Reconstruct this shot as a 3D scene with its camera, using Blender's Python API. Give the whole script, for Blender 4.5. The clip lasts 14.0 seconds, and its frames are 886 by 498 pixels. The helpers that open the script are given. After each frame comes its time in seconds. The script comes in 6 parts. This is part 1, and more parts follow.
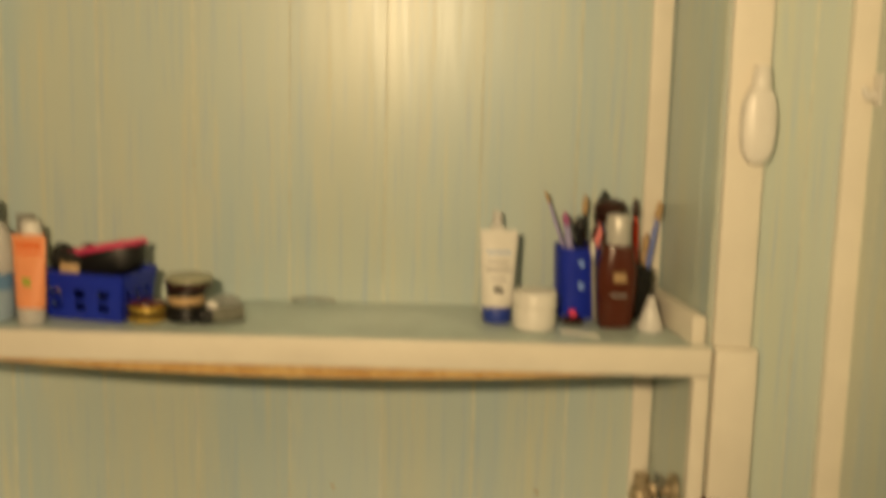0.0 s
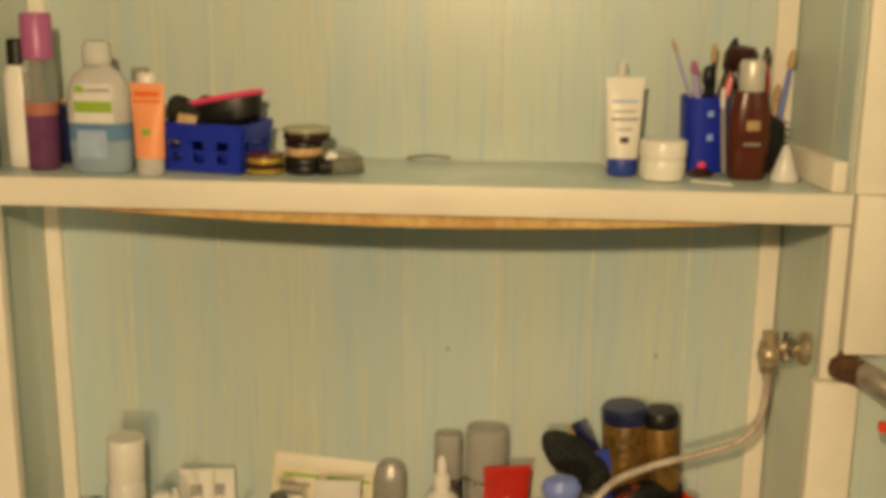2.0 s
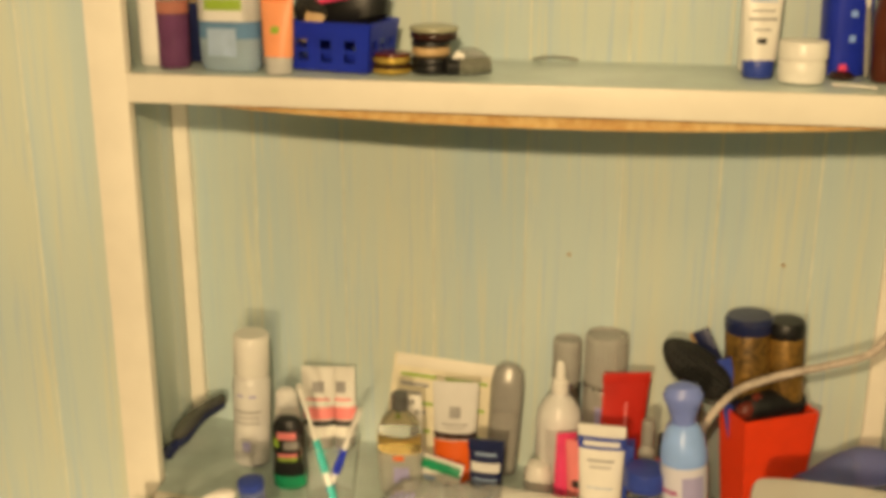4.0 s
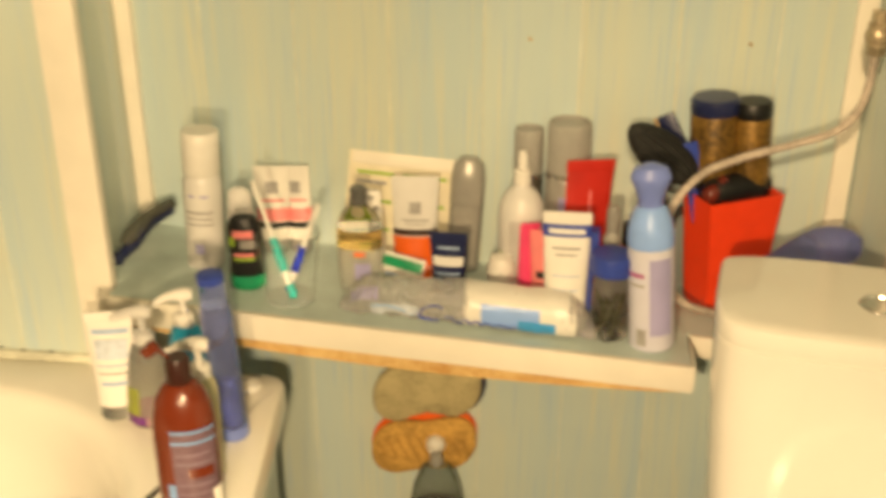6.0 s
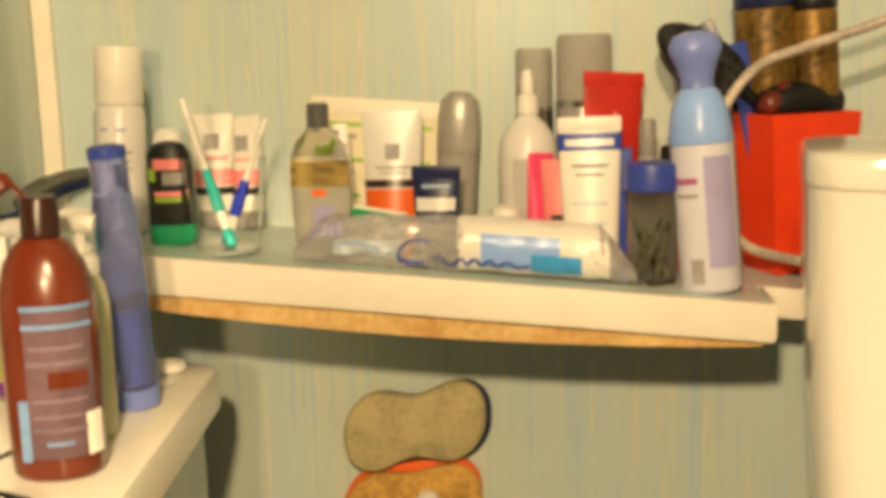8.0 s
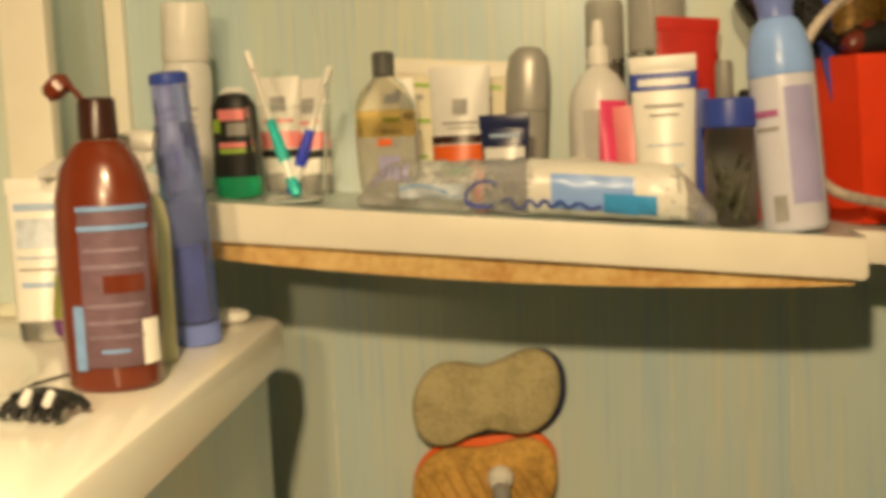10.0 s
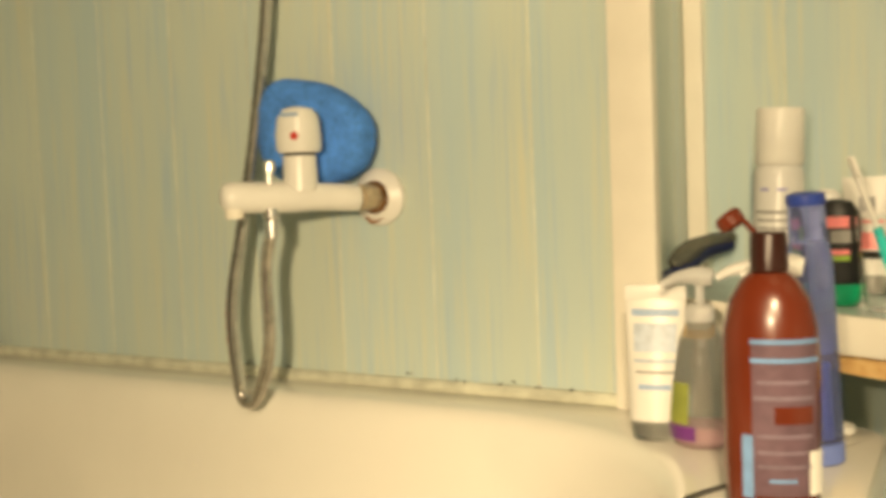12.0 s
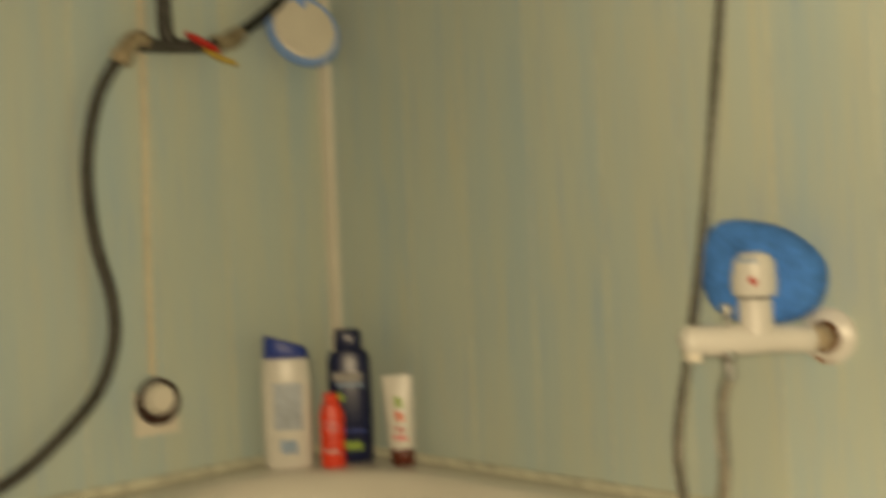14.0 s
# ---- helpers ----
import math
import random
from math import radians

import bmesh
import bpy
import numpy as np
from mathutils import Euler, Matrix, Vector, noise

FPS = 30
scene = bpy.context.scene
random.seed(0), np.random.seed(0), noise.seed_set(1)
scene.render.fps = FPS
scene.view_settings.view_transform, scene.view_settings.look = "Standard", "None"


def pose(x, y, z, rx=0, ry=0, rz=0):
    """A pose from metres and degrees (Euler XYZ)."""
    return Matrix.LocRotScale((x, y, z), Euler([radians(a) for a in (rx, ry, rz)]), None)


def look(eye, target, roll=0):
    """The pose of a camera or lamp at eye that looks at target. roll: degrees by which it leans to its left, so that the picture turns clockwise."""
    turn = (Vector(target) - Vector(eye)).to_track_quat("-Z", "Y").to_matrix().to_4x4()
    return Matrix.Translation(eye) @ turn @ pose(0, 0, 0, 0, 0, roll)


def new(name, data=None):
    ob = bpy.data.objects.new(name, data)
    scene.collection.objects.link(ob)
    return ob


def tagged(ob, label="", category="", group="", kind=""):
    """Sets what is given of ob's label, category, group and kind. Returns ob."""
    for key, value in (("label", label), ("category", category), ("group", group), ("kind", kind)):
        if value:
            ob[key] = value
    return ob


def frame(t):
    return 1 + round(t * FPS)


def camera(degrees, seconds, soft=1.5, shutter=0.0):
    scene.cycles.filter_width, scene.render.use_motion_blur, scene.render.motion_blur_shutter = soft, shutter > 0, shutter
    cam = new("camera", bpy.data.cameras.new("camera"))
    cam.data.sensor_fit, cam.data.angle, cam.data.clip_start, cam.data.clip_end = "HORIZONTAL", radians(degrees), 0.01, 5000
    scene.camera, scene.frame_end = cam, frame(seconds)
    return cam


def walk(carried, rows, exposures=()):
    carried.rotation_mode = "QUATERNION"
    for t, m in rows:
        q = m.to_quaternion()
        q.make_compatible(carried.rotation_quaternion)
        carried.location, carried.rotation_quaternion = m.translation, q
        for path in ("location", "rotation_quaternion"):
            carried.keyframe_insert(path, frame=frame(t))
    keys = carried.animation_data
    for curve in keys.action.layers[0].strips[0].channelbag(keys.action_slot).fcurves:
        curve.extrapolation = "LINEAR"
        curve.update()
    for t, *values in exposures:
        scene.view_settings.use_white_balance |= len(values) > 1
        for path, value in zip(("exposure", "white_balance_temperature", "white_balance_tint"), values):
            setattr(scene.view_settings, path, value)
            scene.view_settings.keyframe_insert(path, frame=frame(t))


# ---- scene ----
cam = camera(43.4, 14.0, soft=4.7, shutter=0.6)
PATH = [
    (0, (0.028, 0.013, 1.83), (0.007, 1.983, 1.49), 1.4),
    (0.5, (0.023, 0.022, 1.721), (0.081, 1.975, 1.293), 2.0),
    (1, (-0.021, 0.04, 1.712), (-0.057, 1.999, 1.31), 1.2),
    (1.5, (-0.058, 0.021, 1.72), (-0.142, 1.973, 1.297), 0.7),
    (2, (-0.06, 0.032, 1.706), (-0.189, 1.973, 1.24), 0.6),
    (2.5, (-0.072, 0.036, 1.68), (-0.253, 1.964, 1.179), 0.8),
    (2.7, (-0.069, 0.04, 1.678), (-0.277, 1.963, 1.17), 0.6),
    (4.8, (-0.135, 0.03, 1.692), (-0.433, 1.849, 0.916), -0.1),
    (5, (-0.141, 0.032, 1.68), (-0.409, 1.835, 0.858), 0.2),
    (5.5, (-0.147, 0.028, 1.633), (-0.375, 1.825, 0.785), 0.3),
    (6, (-0.147, 0.055, 1.577), (-0.311, 1.849, 0.71), -0.0),
    (6.5, (-0.156, 0.175, 1.458), (-0.162, 1.982, 0.6), 1.3),
    (7, (-0.178, 0.289, 1.274), (-0.191, 2.169, 0.59), -0.1),
    (7.5, (-0.18, 0.3, 1.121), (-0.256, 2.237, 0.626), 0.1),
    (7.7, (-0.163, 0.296, 1.047), (-0.283, 2.249, 0.633), -0.6),
    (10, (-0.16, 0.319, 0.82), (-0.461, 2.284, 0.604), -2.5),
    (10.5, (-0.228, 0.318, 0.83), (-0.704, 2.249, 0.617), -2.6),
    (10.6, (-0.229, 0.314, 0.843), (-0.756, 2.231, 0.628), -1.9),
    (11, (-0.277, 0.292, 0.846), (-0.909, 2.181, 0.666), -1.7),
    (11.5, (-0.328, 0.261, 0.896), (-1.189, 2.059, 0.727), -2.5),
    (12, (-0.347, 0.235, 0.913), (-1.347, 1.962, 0.789), -2.2),
    (12.5, (-0.396, 0.208, 0.923), (-1.428, 1.916, 0.787), -0.9),
    (13, (-0.412, 0.146, 0.948), (-1.479, 1.832, 0.834), -1.4),
    (13.5, (-0.449, 0.130, 0.988), (-1.668, 1.711, 0.846), -2.2),
    (14, (-0.484, 0.058, 1.031), (-1.895, 1.475, 1.043), -2.6),
]
walk(cam, [(t, look(eye, target, roll)) for t, eye, target, roll in PATH],
     exposures=[(0, -0.57, 6500, 10), (0.5, -0.46, 6500, 10), (2.5, -0.32, 6500, 10), (5.0, 0.16, 6500, 10), (7.5, 0.26, 6500, 10), (10.0, -0.03, 6400, 9), (11.0, -0.10, 6200, 8), (11.5, -0.13, 6080, 8), (12.0, 0.10, 5950, 7), (13.0, -0.12, 5900, 7), (14.0, -0.38, 5800, 7)])

# ---- light ----
world = bpy.data.worlds.new("world")
scene.world = world
world.use_nodes = True
world.node_tree.nodes["Background"].inputs["Color"].default_value = (0.9, 0.95, 1.0, 1)
world.node_tree.nodes["Background"].inputs["Strength"].default_value = 0.006


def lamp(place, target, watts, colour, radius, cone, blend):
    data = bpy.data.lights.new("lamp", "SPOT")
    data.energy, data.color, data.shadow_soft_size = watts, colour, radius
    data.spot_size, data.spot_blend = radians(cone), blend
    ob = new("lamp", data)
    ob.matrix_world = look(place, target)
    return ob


# three added fixed spots, all lit at once, stand in for the one warm lamp carried over
# the viewer's head: before the upper shelf, before the lower shelf, and before the bath
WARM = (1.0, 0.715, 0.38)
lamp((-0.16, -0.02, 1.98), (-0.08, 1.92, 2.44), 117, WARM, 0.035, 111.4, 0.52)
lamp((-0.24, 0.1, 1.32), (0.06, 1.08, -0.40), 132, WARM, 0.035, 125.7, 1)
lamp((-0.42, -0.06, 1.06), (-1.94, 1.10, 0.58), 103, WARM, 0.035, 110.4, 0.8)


# ---- materials ----
def mat(name, colour, rough=0.5, metal=0.0, vary=0.08, scale=30.0, bump=0.05, trans=0.0, alpha=1.0, coat=0.0, ior=1.45, second=None, stretch=(1, 1, 1)):
    m = bpy.data.materials.new(name)
    m.use_nodes = True
    nt = m.node_tree
    b = nt.nodes["Principled BSDF"]
    b.inputs["Roughness"].default_value = rough
    b.inputs["Metallic"].default_value = metal
    b.inputs["Transmission Weight"].default_value = trans
    b.inputs["Alpha"].default_value = alpha
    b.inputs["Coat Weight"].default_value = coat
    b.inputs["IOR"].default_value = ior
    tc = nt.nodes.new("ShaderNodeTexCoord")
    info = nt.nodes.new("ShaderNodeObjectInfo")
    mp = nt.nodes.new("ShaderNodeMapping")
    mp.inputs["Scale"].default_value = stretch
    nt.links.new(tc.outputs["Object"], mp.inputs["Vector"])
    add = nt.nodes.new("ShaderNodeVectorMath")
    add.operation = "ADD"
    mul = nt.nodes.new("ShaderNodeMath")
    mul.operation = "MULTIPLY"
    mul.inputs[1].default_value = 37.0
    nt.links.new(info.outputs["Random"], mul.inputs[0])
    nt.links.new(mp.outputs["Vector"], add.inputs[0])
    nt.links.new(mul.outputs[0], add.inputs[1])
    n1 = nt.nodes.new("ShaderNodeTexNoise")
    n1.inputs["Scale"].default_value = scale
    n1.inputs["Detail"].default_value = 4
    n2 = nt.nodes.new("ShaderNodeTexNoise")
    n2.inputs["Scale"].default_value = scale / 7
    n2.inputs["Detail"].default_value = 2
    for n in (n1, n2):
        nt.links.new(add.outputs[0], n.inputs["Vector"])
    mixn = nt.nodes.new("ShaderNodeMath")
    mixn.operation = "MULTIPLY_ADD"
    mixn.inputs[1].default_value = 0.5
    half = nt.nodes.new("ShaderNodeMath")
    half.operation = "MULTIPLY"
    half.inputs[1].default_value = 0.5
    nt.links.new(n1.outputs["Fac"], mixn.inputs[0])
    nt.links.new(n2.outputs["Fac"], half.inputs[0])
    nt.links.new(half.outputs[0], mixn.inputs[2])
    ramp = nt.nodes.new("ShaderNodeValToRGB")
    lo = second or tuple(max(0.0, c * (1 - 2 * vary)) for c in colour)
    hi = tuple(min(1.0, c * (1 + vary)) for c in colour)
    ramp.color_ramp.elements[0].position, ramp.color_ramp.elements[0].color = 0.34, (*lo, 1)
    ramp.color_ramp.elements[1].position, ramp.color_ramp.elements[1].color = 0.60, (*hi, 1)
    nt.links.new(mixn.outputs[0], ramp.inputs["Fac"])
    nt.links.new(ramp.outputs["Color"], b.inputs["Base Color"])
    if bump:
        bp = nt.nodes.new("ShaderNodeBump")
        bp.inputs["Strength"].default_value = bump
        bp.inputs["Distance"].default_value = 0.002
        nt.links.new(n1.outputs["Fac"], bp.inputs["Height"])
        nt.links.new(bp.outputs["Normal"], b.inputs["Normal"])
    return m


def panel_mat(name):
    """Turquoise laminate with vertical cream and blue streaks of a wood grain."""
    m = bpy.data.materials.new(name)
    m.use_nodes = True
    nt = m.node_tree
    b = nt.nodes["Principled BSDF"]
    b.inputs["Coat Weight"].default_value = 0.15
    b.inputs["Coat Roughness"].default_value = 0.26
    tc = nt.nodes.new("ShaderNodeTexCoord")
    info = nt.nodes.new("ShaderNodeObjectInfo")
    mul = nt.nodes.new("ShaderNodeMath")
    mul.operation = "MULTIPLY"
    mul.inputs[1].default_value = 53.0
    nt.links.new(info.outputs["Random"], mul.inputs[0])
    add = nt.nodes.new("ShaderNodeVectorMath")
    add.operation = "ADD"
    nt.links.new(tc.outputs["Object"], add.inputs[0])
    nt.links.new(mul.outputs[0], add.inputs[1])

    def streak(across, along, detail):
        mp = nt.nodes.new("ShaderNodeMapping")
        mp.inputs["Scale"].default_value = (across, across, along)
        nt.links.new(add.outputs[0], mp.inputs["Vector"])
        n = nt.nodes.new("ShaderNodeTexNoise")
        n.inputs["Scale"].default_value = 1.0
        n.inputs["Detail"].default_value = detail
        nt.links.new(mp.outputs["Vector"], n.inputs["Vector"])
        return n

    def ramp(src, stops):
        r = nt.nodes.new("ShaderNodeValToRGB")
        while len(r.color_ramp.elements) < len(stops):
            r.color_ramp.elements.new(0.5)
        for e, (p, c) in zip(r.color_ramp.elements, stops):
            e.position, e.color = p, (*c, 1)
        nt.links.new(src, r.inputs["Fac"])
        return r
    wide, fine, thin, blot = streak(11, 0.7, 2), streak(105, 3.8, 4), streak(130, 4.6, 4), streak(2.2, 1.4, 3)
    base = ramp(wide.outputs["Fac"], [(0.34, (0.50, 0.615, 0.62)), (0.5, (0.545, 0.635, 0.595)), (0.66, (0.585, 0.645, 0.56))])
    cream = ramp(fine.outputs["Fac"], [(0.54, (0, 0, 0)), (0.70, (1, 1, 1))])
    blue = ramp(thin.outputs["Fac"], [(0.27, (1, 1, 1)), (0.46, (0, 0, 0))])

    def over(a, bcol, fac, amount):
        k = nt.nodes.new("ShaderNodeMath")
        k.operation = "MULTIPLY"
        k.inputs[1].default_value = amount
        nt.links.new(fac, k.inputs[0])
        mx = nt.nodes.new("ShaderNodeMixRGB")
        nt.links.new(k.outputs[0], mx.inputs["Fac"])
        nt.links.new(a, mx.inputs["Color1"])
        mx.inputs["Color2"].default_value = (*bcol, 1)
        return mx
    c1 = over(base.outputs["Color"], (0.70, 0.66, 0.46), cream.outputs["Color"], 0.44)
    c2 = over(c1.outputs["Color"], (0.34, 0.50, 0.68), blue.outputs["Color"], 0.46)
    bl = ramp(blot.outputs["Fac"], [(0.3, (0.93, 0.94, 0.95)), (0.7, (1, 1, 1))])
    fin = nt.nodes.new("ShaderNodeMixRGB")
    fin.blend_type = "MULTIPLY"
    fin.inputs["Fac"].default_value = 1.0
    nt.links.new(c2.outputs["Color"], fin.inputs["Color1"])
    nt.links.new(bl.outputs["Color"], fin.inputs["Color2"])
    nt.links.new(fin.outputs["Color"], b.inputs["Base Color"])
    rr = ramp(fine.outputs["Fac"], [(0.3, (0.30, 0.30, 0.30)), (0.8, (0.44, 0.44, 0.44))])
    nt.links.new(rr.outputs["Color"], b.inputs["Roughness"])
    bp = nt.nodes.new("ShaderNodeBump")
    bp.inputs["Strength"].default_value = 0.12
    bp.inputs["Distance"].default_value = 0.0006
    nt.links.new(fine.outputs["Fac"], bp.inputs["Height"])
    nt.links.new(bp.outputs["Normal"], b.inputs["Normal"])
    return m


PANEL = panel_mat("panel_laminate")
TRIM = mat("cream_paint", (0.80, 0.755, 0.66), 0.42, vary=0.03, scale=18, bump=0.06)
GROOVE = mat("groove_cream", (0.66, 0.66, 0.54), 0.6, vary=0.15, scale=40)
SHELFTOP = mat("shelf_laminate", (0.50, 0.60, 0.58), 0.3, vary=0.07, scale=25, bump=0.03)
CHIP = mat("raw_chipboard", (0.62, 0.44, 0.19), 0.8, vary=0.16, scale=90, bump=0.35, second=(0.50, 0.27, 0.08))
ACRYL = mat("white_acrylic", (0.80, 0.77, 0.70), 0.22, vary=0.025, scale=6, bump=0.0, coat=0.3)
CERAM = mat("white_ceramic", (0.80, 0.775, 0.72), 0.14, vary=0.02, scale=8, bump=0.0, coat=0.4)
WHITE = mat("white_plastic", (0.78, 0.76, 0.72), 0.32, vary=0.03, scale=30, bump=0.02)
PEARL = mat("pearl_plastic", (0.70, 0.69, 0.68), 0.28, vary=0.05, scale=20, bump=0.02)
OFFW = mat("ivory_card", (0.74, 0.68, 0.52), 0.6, vary=0.06, scale=40)
CHROME = mat("chrome", (0.72, 0.71, 0.69), 0.16, 1.0, vary=0.06, scale=60, bump=0.02)
HOSE = mat("chrome_hose", (0.58, 0.55, 0.50), 0.22, 0.9, vary=0.15, scale=90, bump=0.1)
STEEL = mat("brushed_steel", (0.30, 0.28, 0.25), 0.34, 1.0, vary=0.15, scale=80, bump=0.15)
BRASS = mat("tarnished_brass", (0.50, 0.41, 0.28), 0.42, 0.7, vary=0.25, scale=70, bump=0.2)
GILT = mat("gilt_plastic", (0.62, 0.44, 0.09), 0.3, 0.5, vary=0.12, scale=60)
MATTSILVER = mat("matt_silver", (0.62, 0.60, 0.56), 0.42, 0.35, vary=0.06, scale=40)
GOLD = mat("golden_bristle", (0.19, 0.105, 0.020), 0.45, 0.35, vary=0.35, scale=120, bump=0.5)
SILVER = mat("silver_lacquer", (0.36, 0.35, 0.33), 0.32, 0.25, vary=0.08, scale=30, bump=0.03)
GREYP = mat("grey_plastic", (0.30, 0.29, 0.27), 0.35, vary=0.08, scale=30)
BLACK = mat("black_plastic", (0.007, 0.007, 0.008), 0.42, vary=0.2, scale=50)
SOOT = mat("black_rubber", (0.010, 0.0105, 0.010), 0.75, vary=0.3, scale=60, bump=0.2)
NAVY = mat("navy_plastic", (0.012, 0.018, 0.075), 0.3, vary=0.1, scale=30)
BLUE = mat("cobalt_plastic", (0.012, 0.03, 0.42), 0.36, vary=0.08, scale=30)
ROYAL = mat("royal_blue_ink", (0.03, 0.06, 0.36), 0.4, vary=0.08, scale=30)
BRAID = mat("dull_braid", (0.50, 0.43, 0.37), 0.55, 0.15, vary=0.2, scale=140, bump=0.4)
DULL = mat("dark_grey_pipe", (0.075, 0.072, 0.066), 0.5, 0.2, vary=0.2, scale=60, bump=0.15)
PALESKY = mat("dull_sky_print", (0.19, 0.33, 0.60), 0.35, vary=0.1, scale=60)
SKY = mat("sky_blue_lacquer", (0.27, 0.44, 0.90), 0.3, vary=0.06, scale=30)
CYAN = mat("cyan_plastic", (0.018, 0.33, 0.58), 0.25, vary=0.06, scale=30)
LILAC = mat("lilac_print", (0.38, 0.36, 0.62), 0.35, vary=0.06, scale=30)
PERI = mat("periwinkle_plastic", (0.17, 0.23, 0.60), 0.35, vary=0.06, scale=30)
RED = mat("red_plastic", (0.80, 0.055, 0.012), 0.34, vary=0.06, scale=25)
DKRED = mat("dark_red_plastic", (0.50, 0.022, 0.012), 0.48, vary=0.08, scale=25)
PINK = mat("hot_pink_plastic", (0.78, 0.06, 0.18), 0.35, vary=0.06, scale=30)
ROSE = mat("rose_plastic", (0.80, 0.24, 0.24), 0.35, vary=0.05, scale=30)
PEACH = mat("peach_plastic", (0.86, 0.34, 0.16), 0.36, vary=0.04, scale=30)
ORANGE = mat("orange_plastic", (0.80, 0.13, 0.012), 0.36, vary=0.05, scale=30)
BROWN = mat("brown_plastic", (0.120, 0.020, 0.006), 0.26, vary=0.1, scale=20, bump=0.02, coat=0.2)
DKBROWN = mat("dark_brown_plastic", (0.032, 0.008, 0.005), 0.3, vary=0.1, scale=20)
DKRED_BROWN = mat("red_brown_plastic", (0.12, 0.018, 0.010), 0.2, vary=0.15, scale=40, coat=0.3)
TAN_DARK = mat("groove_brown", (0.37, 0.19, 0.04), 0.9, vary=0.2, scale=120, bump=0.3)
TAN = mat("tan_wood", (0.50, 0.34, 0.17), 0.5, vary=0.15, scale=60)
GREEN = mat("green_plastic", (0.012, 0.30, 0.13), 0.3, vary=0.08, scale=30)
LIME = mat("lime_print", (0.30, 0.45, 0.05), 0.4, vary=0.08, scale=30)
TEAL = mat("teal_plastic", (0.02, 0.42, 0.40), 0.3, vary=0.05, scale=30)
PURPLE = mat("purple_plastic", (0.14, 0.03, 0.20), 0.3, vary=0.1, scale=30)
MAUVE = mat("mauve_plastic", (0.42, 0.12, 0.30), 0.35, vary=0.06, scale=30)
SPONGEB = mat("blue_sponge", (0.085, 0.26, 0.80), 0.9, vary=0.18, scale=220, bump=0.6)
SPONGEG = mat("beige_sponge", (0.46, 0.39, 0.21), 0.95, vary=0.14, scale=200, bump=0.7)
SPONGEO = mat("ochre_sponge", (0.54, 0.31, 0.075), 0.95, vary=0.22, scale=160, bump=0.7)
INK = mat("grey_ink", (0.36, 0.35, 0.35), 0.6, vary=0.1, scale=50)
BLUEINK = mat("pale_blue_ink", (0.34, 0.45, 0.64), 0.5, vary=0.1, scale=50)
FADED = mat("faded_blue_print", (0.52, 0.58, 0.68), 0.45, vary=0.12, scale=120)
# floor out of view, near black to keep bounce from below low
FLOORM = mat("floor_dark", (0.055, 0.05, 0.045), 0.4, vary=0.12, scale=10)
# unseen rear wall: dark so that it throws little light back
REARDARK = mat("rear_wall_dark", (0.13, 0.085, 0.05), 0.6, vary=0.2, scale=12, stretch=(6, 6, 0.6))
# unseen ceiling, darkened against the bounce of the upper lamp
CEILM = mat("ceiling_dark", (0.36, 0.33, 0.27), 0.7, vary=0.03, scale=10)
GLASS = mat("clear_glass", (0.96, 0.97, 0.97), 0.03, vary=0.0, bump=0.0, trans=1.0, ior=1.14)
CLEARFOOT = mat("glass_foot", (0.55, 0.62, 0.60), 0.15, vary=0.05, bump=0.0, trans=0.3, ior=1.2)
SMOKE = mat("smoky_cap", (0.50, 0.49, 0.46), 0.2, vary=0.06, scale=30, bump=0.0, trans=0.35, ior=1.2)
AZURE = mat("azure_print", (0.06, 0.36, 0.80), 0.35, vary=0.1, scale=40)
BAG = mat("thin_bag_film", (0.90, 0.90, 0.92), 0.22, vary=0.10, scale=60, bump=0.6, trans=0.74, ior=1.12, coat=0.3)
CLEAR = mat("clear_plastic", (0.88, 0.90, 0.90), 0.10, vary=0.02, bump=0.0, trans=0.92, ior=1.25)
CLOUDY = mat("cloudy_plastic", (0.80, 0.79, 0.78), 0.28, vary=0.05, scale=40, bump=0.2, trans=0.45, ior=1.15)
BLUECLR = mat("clear_blue_plastic", (0.40, 0.46, 0.90), 0.12, vary=0.05, bump=0.0, trans=0.82, ior=1.15)
PINKLIQ = mat("pink_liquid", (0.95, 0.55, 0.66), 0.15, vary=0.05, bump=0.0, trans=0.35, ior=1.2)
WATER = mat("blue_liquid", (0.22, 0.42, 0.72), 0.12, vary=0.05, bump=0.0, trans=0.45, ior=1.2)
VIOLETL = mat("violet_liquid", (0.26, 0.10, 0.24), 0.12, vary=0.1, bump=0.0, trans=0.55, ior=1.2)
PEACHLIQ = mat("peach_liquid", (0.75, 0.32, 0.24), 0.12, vary=0.1, bump=0.0, trans=0.5, ior=1.2)
PALEWATER = mat("pale_blue_liquid", (0.52, 0.68, 0.84), 0.14, vary=0.06, bump=0.0, trans=0.5, ior=1.2)
HAZYCLEAR = mat("hazy_clear_plastic", (0.90, 0.90, 0.86), 0.14, vary=0.04, bump=0.0, trans=0.88, ior=1.12)
PALEOLIVE = mat("pale_olive_soap", (0.72, 0.70, 0.46), 0.2, vary=0.06, bump=0.0, trans=0.4, ior=1.15)
OLIVETINT = mat("olive_tint", (0.45, 0.50, 0.10), 0.15, vary=0.1, bump=0.0, trans=0.4, ior=1.2)


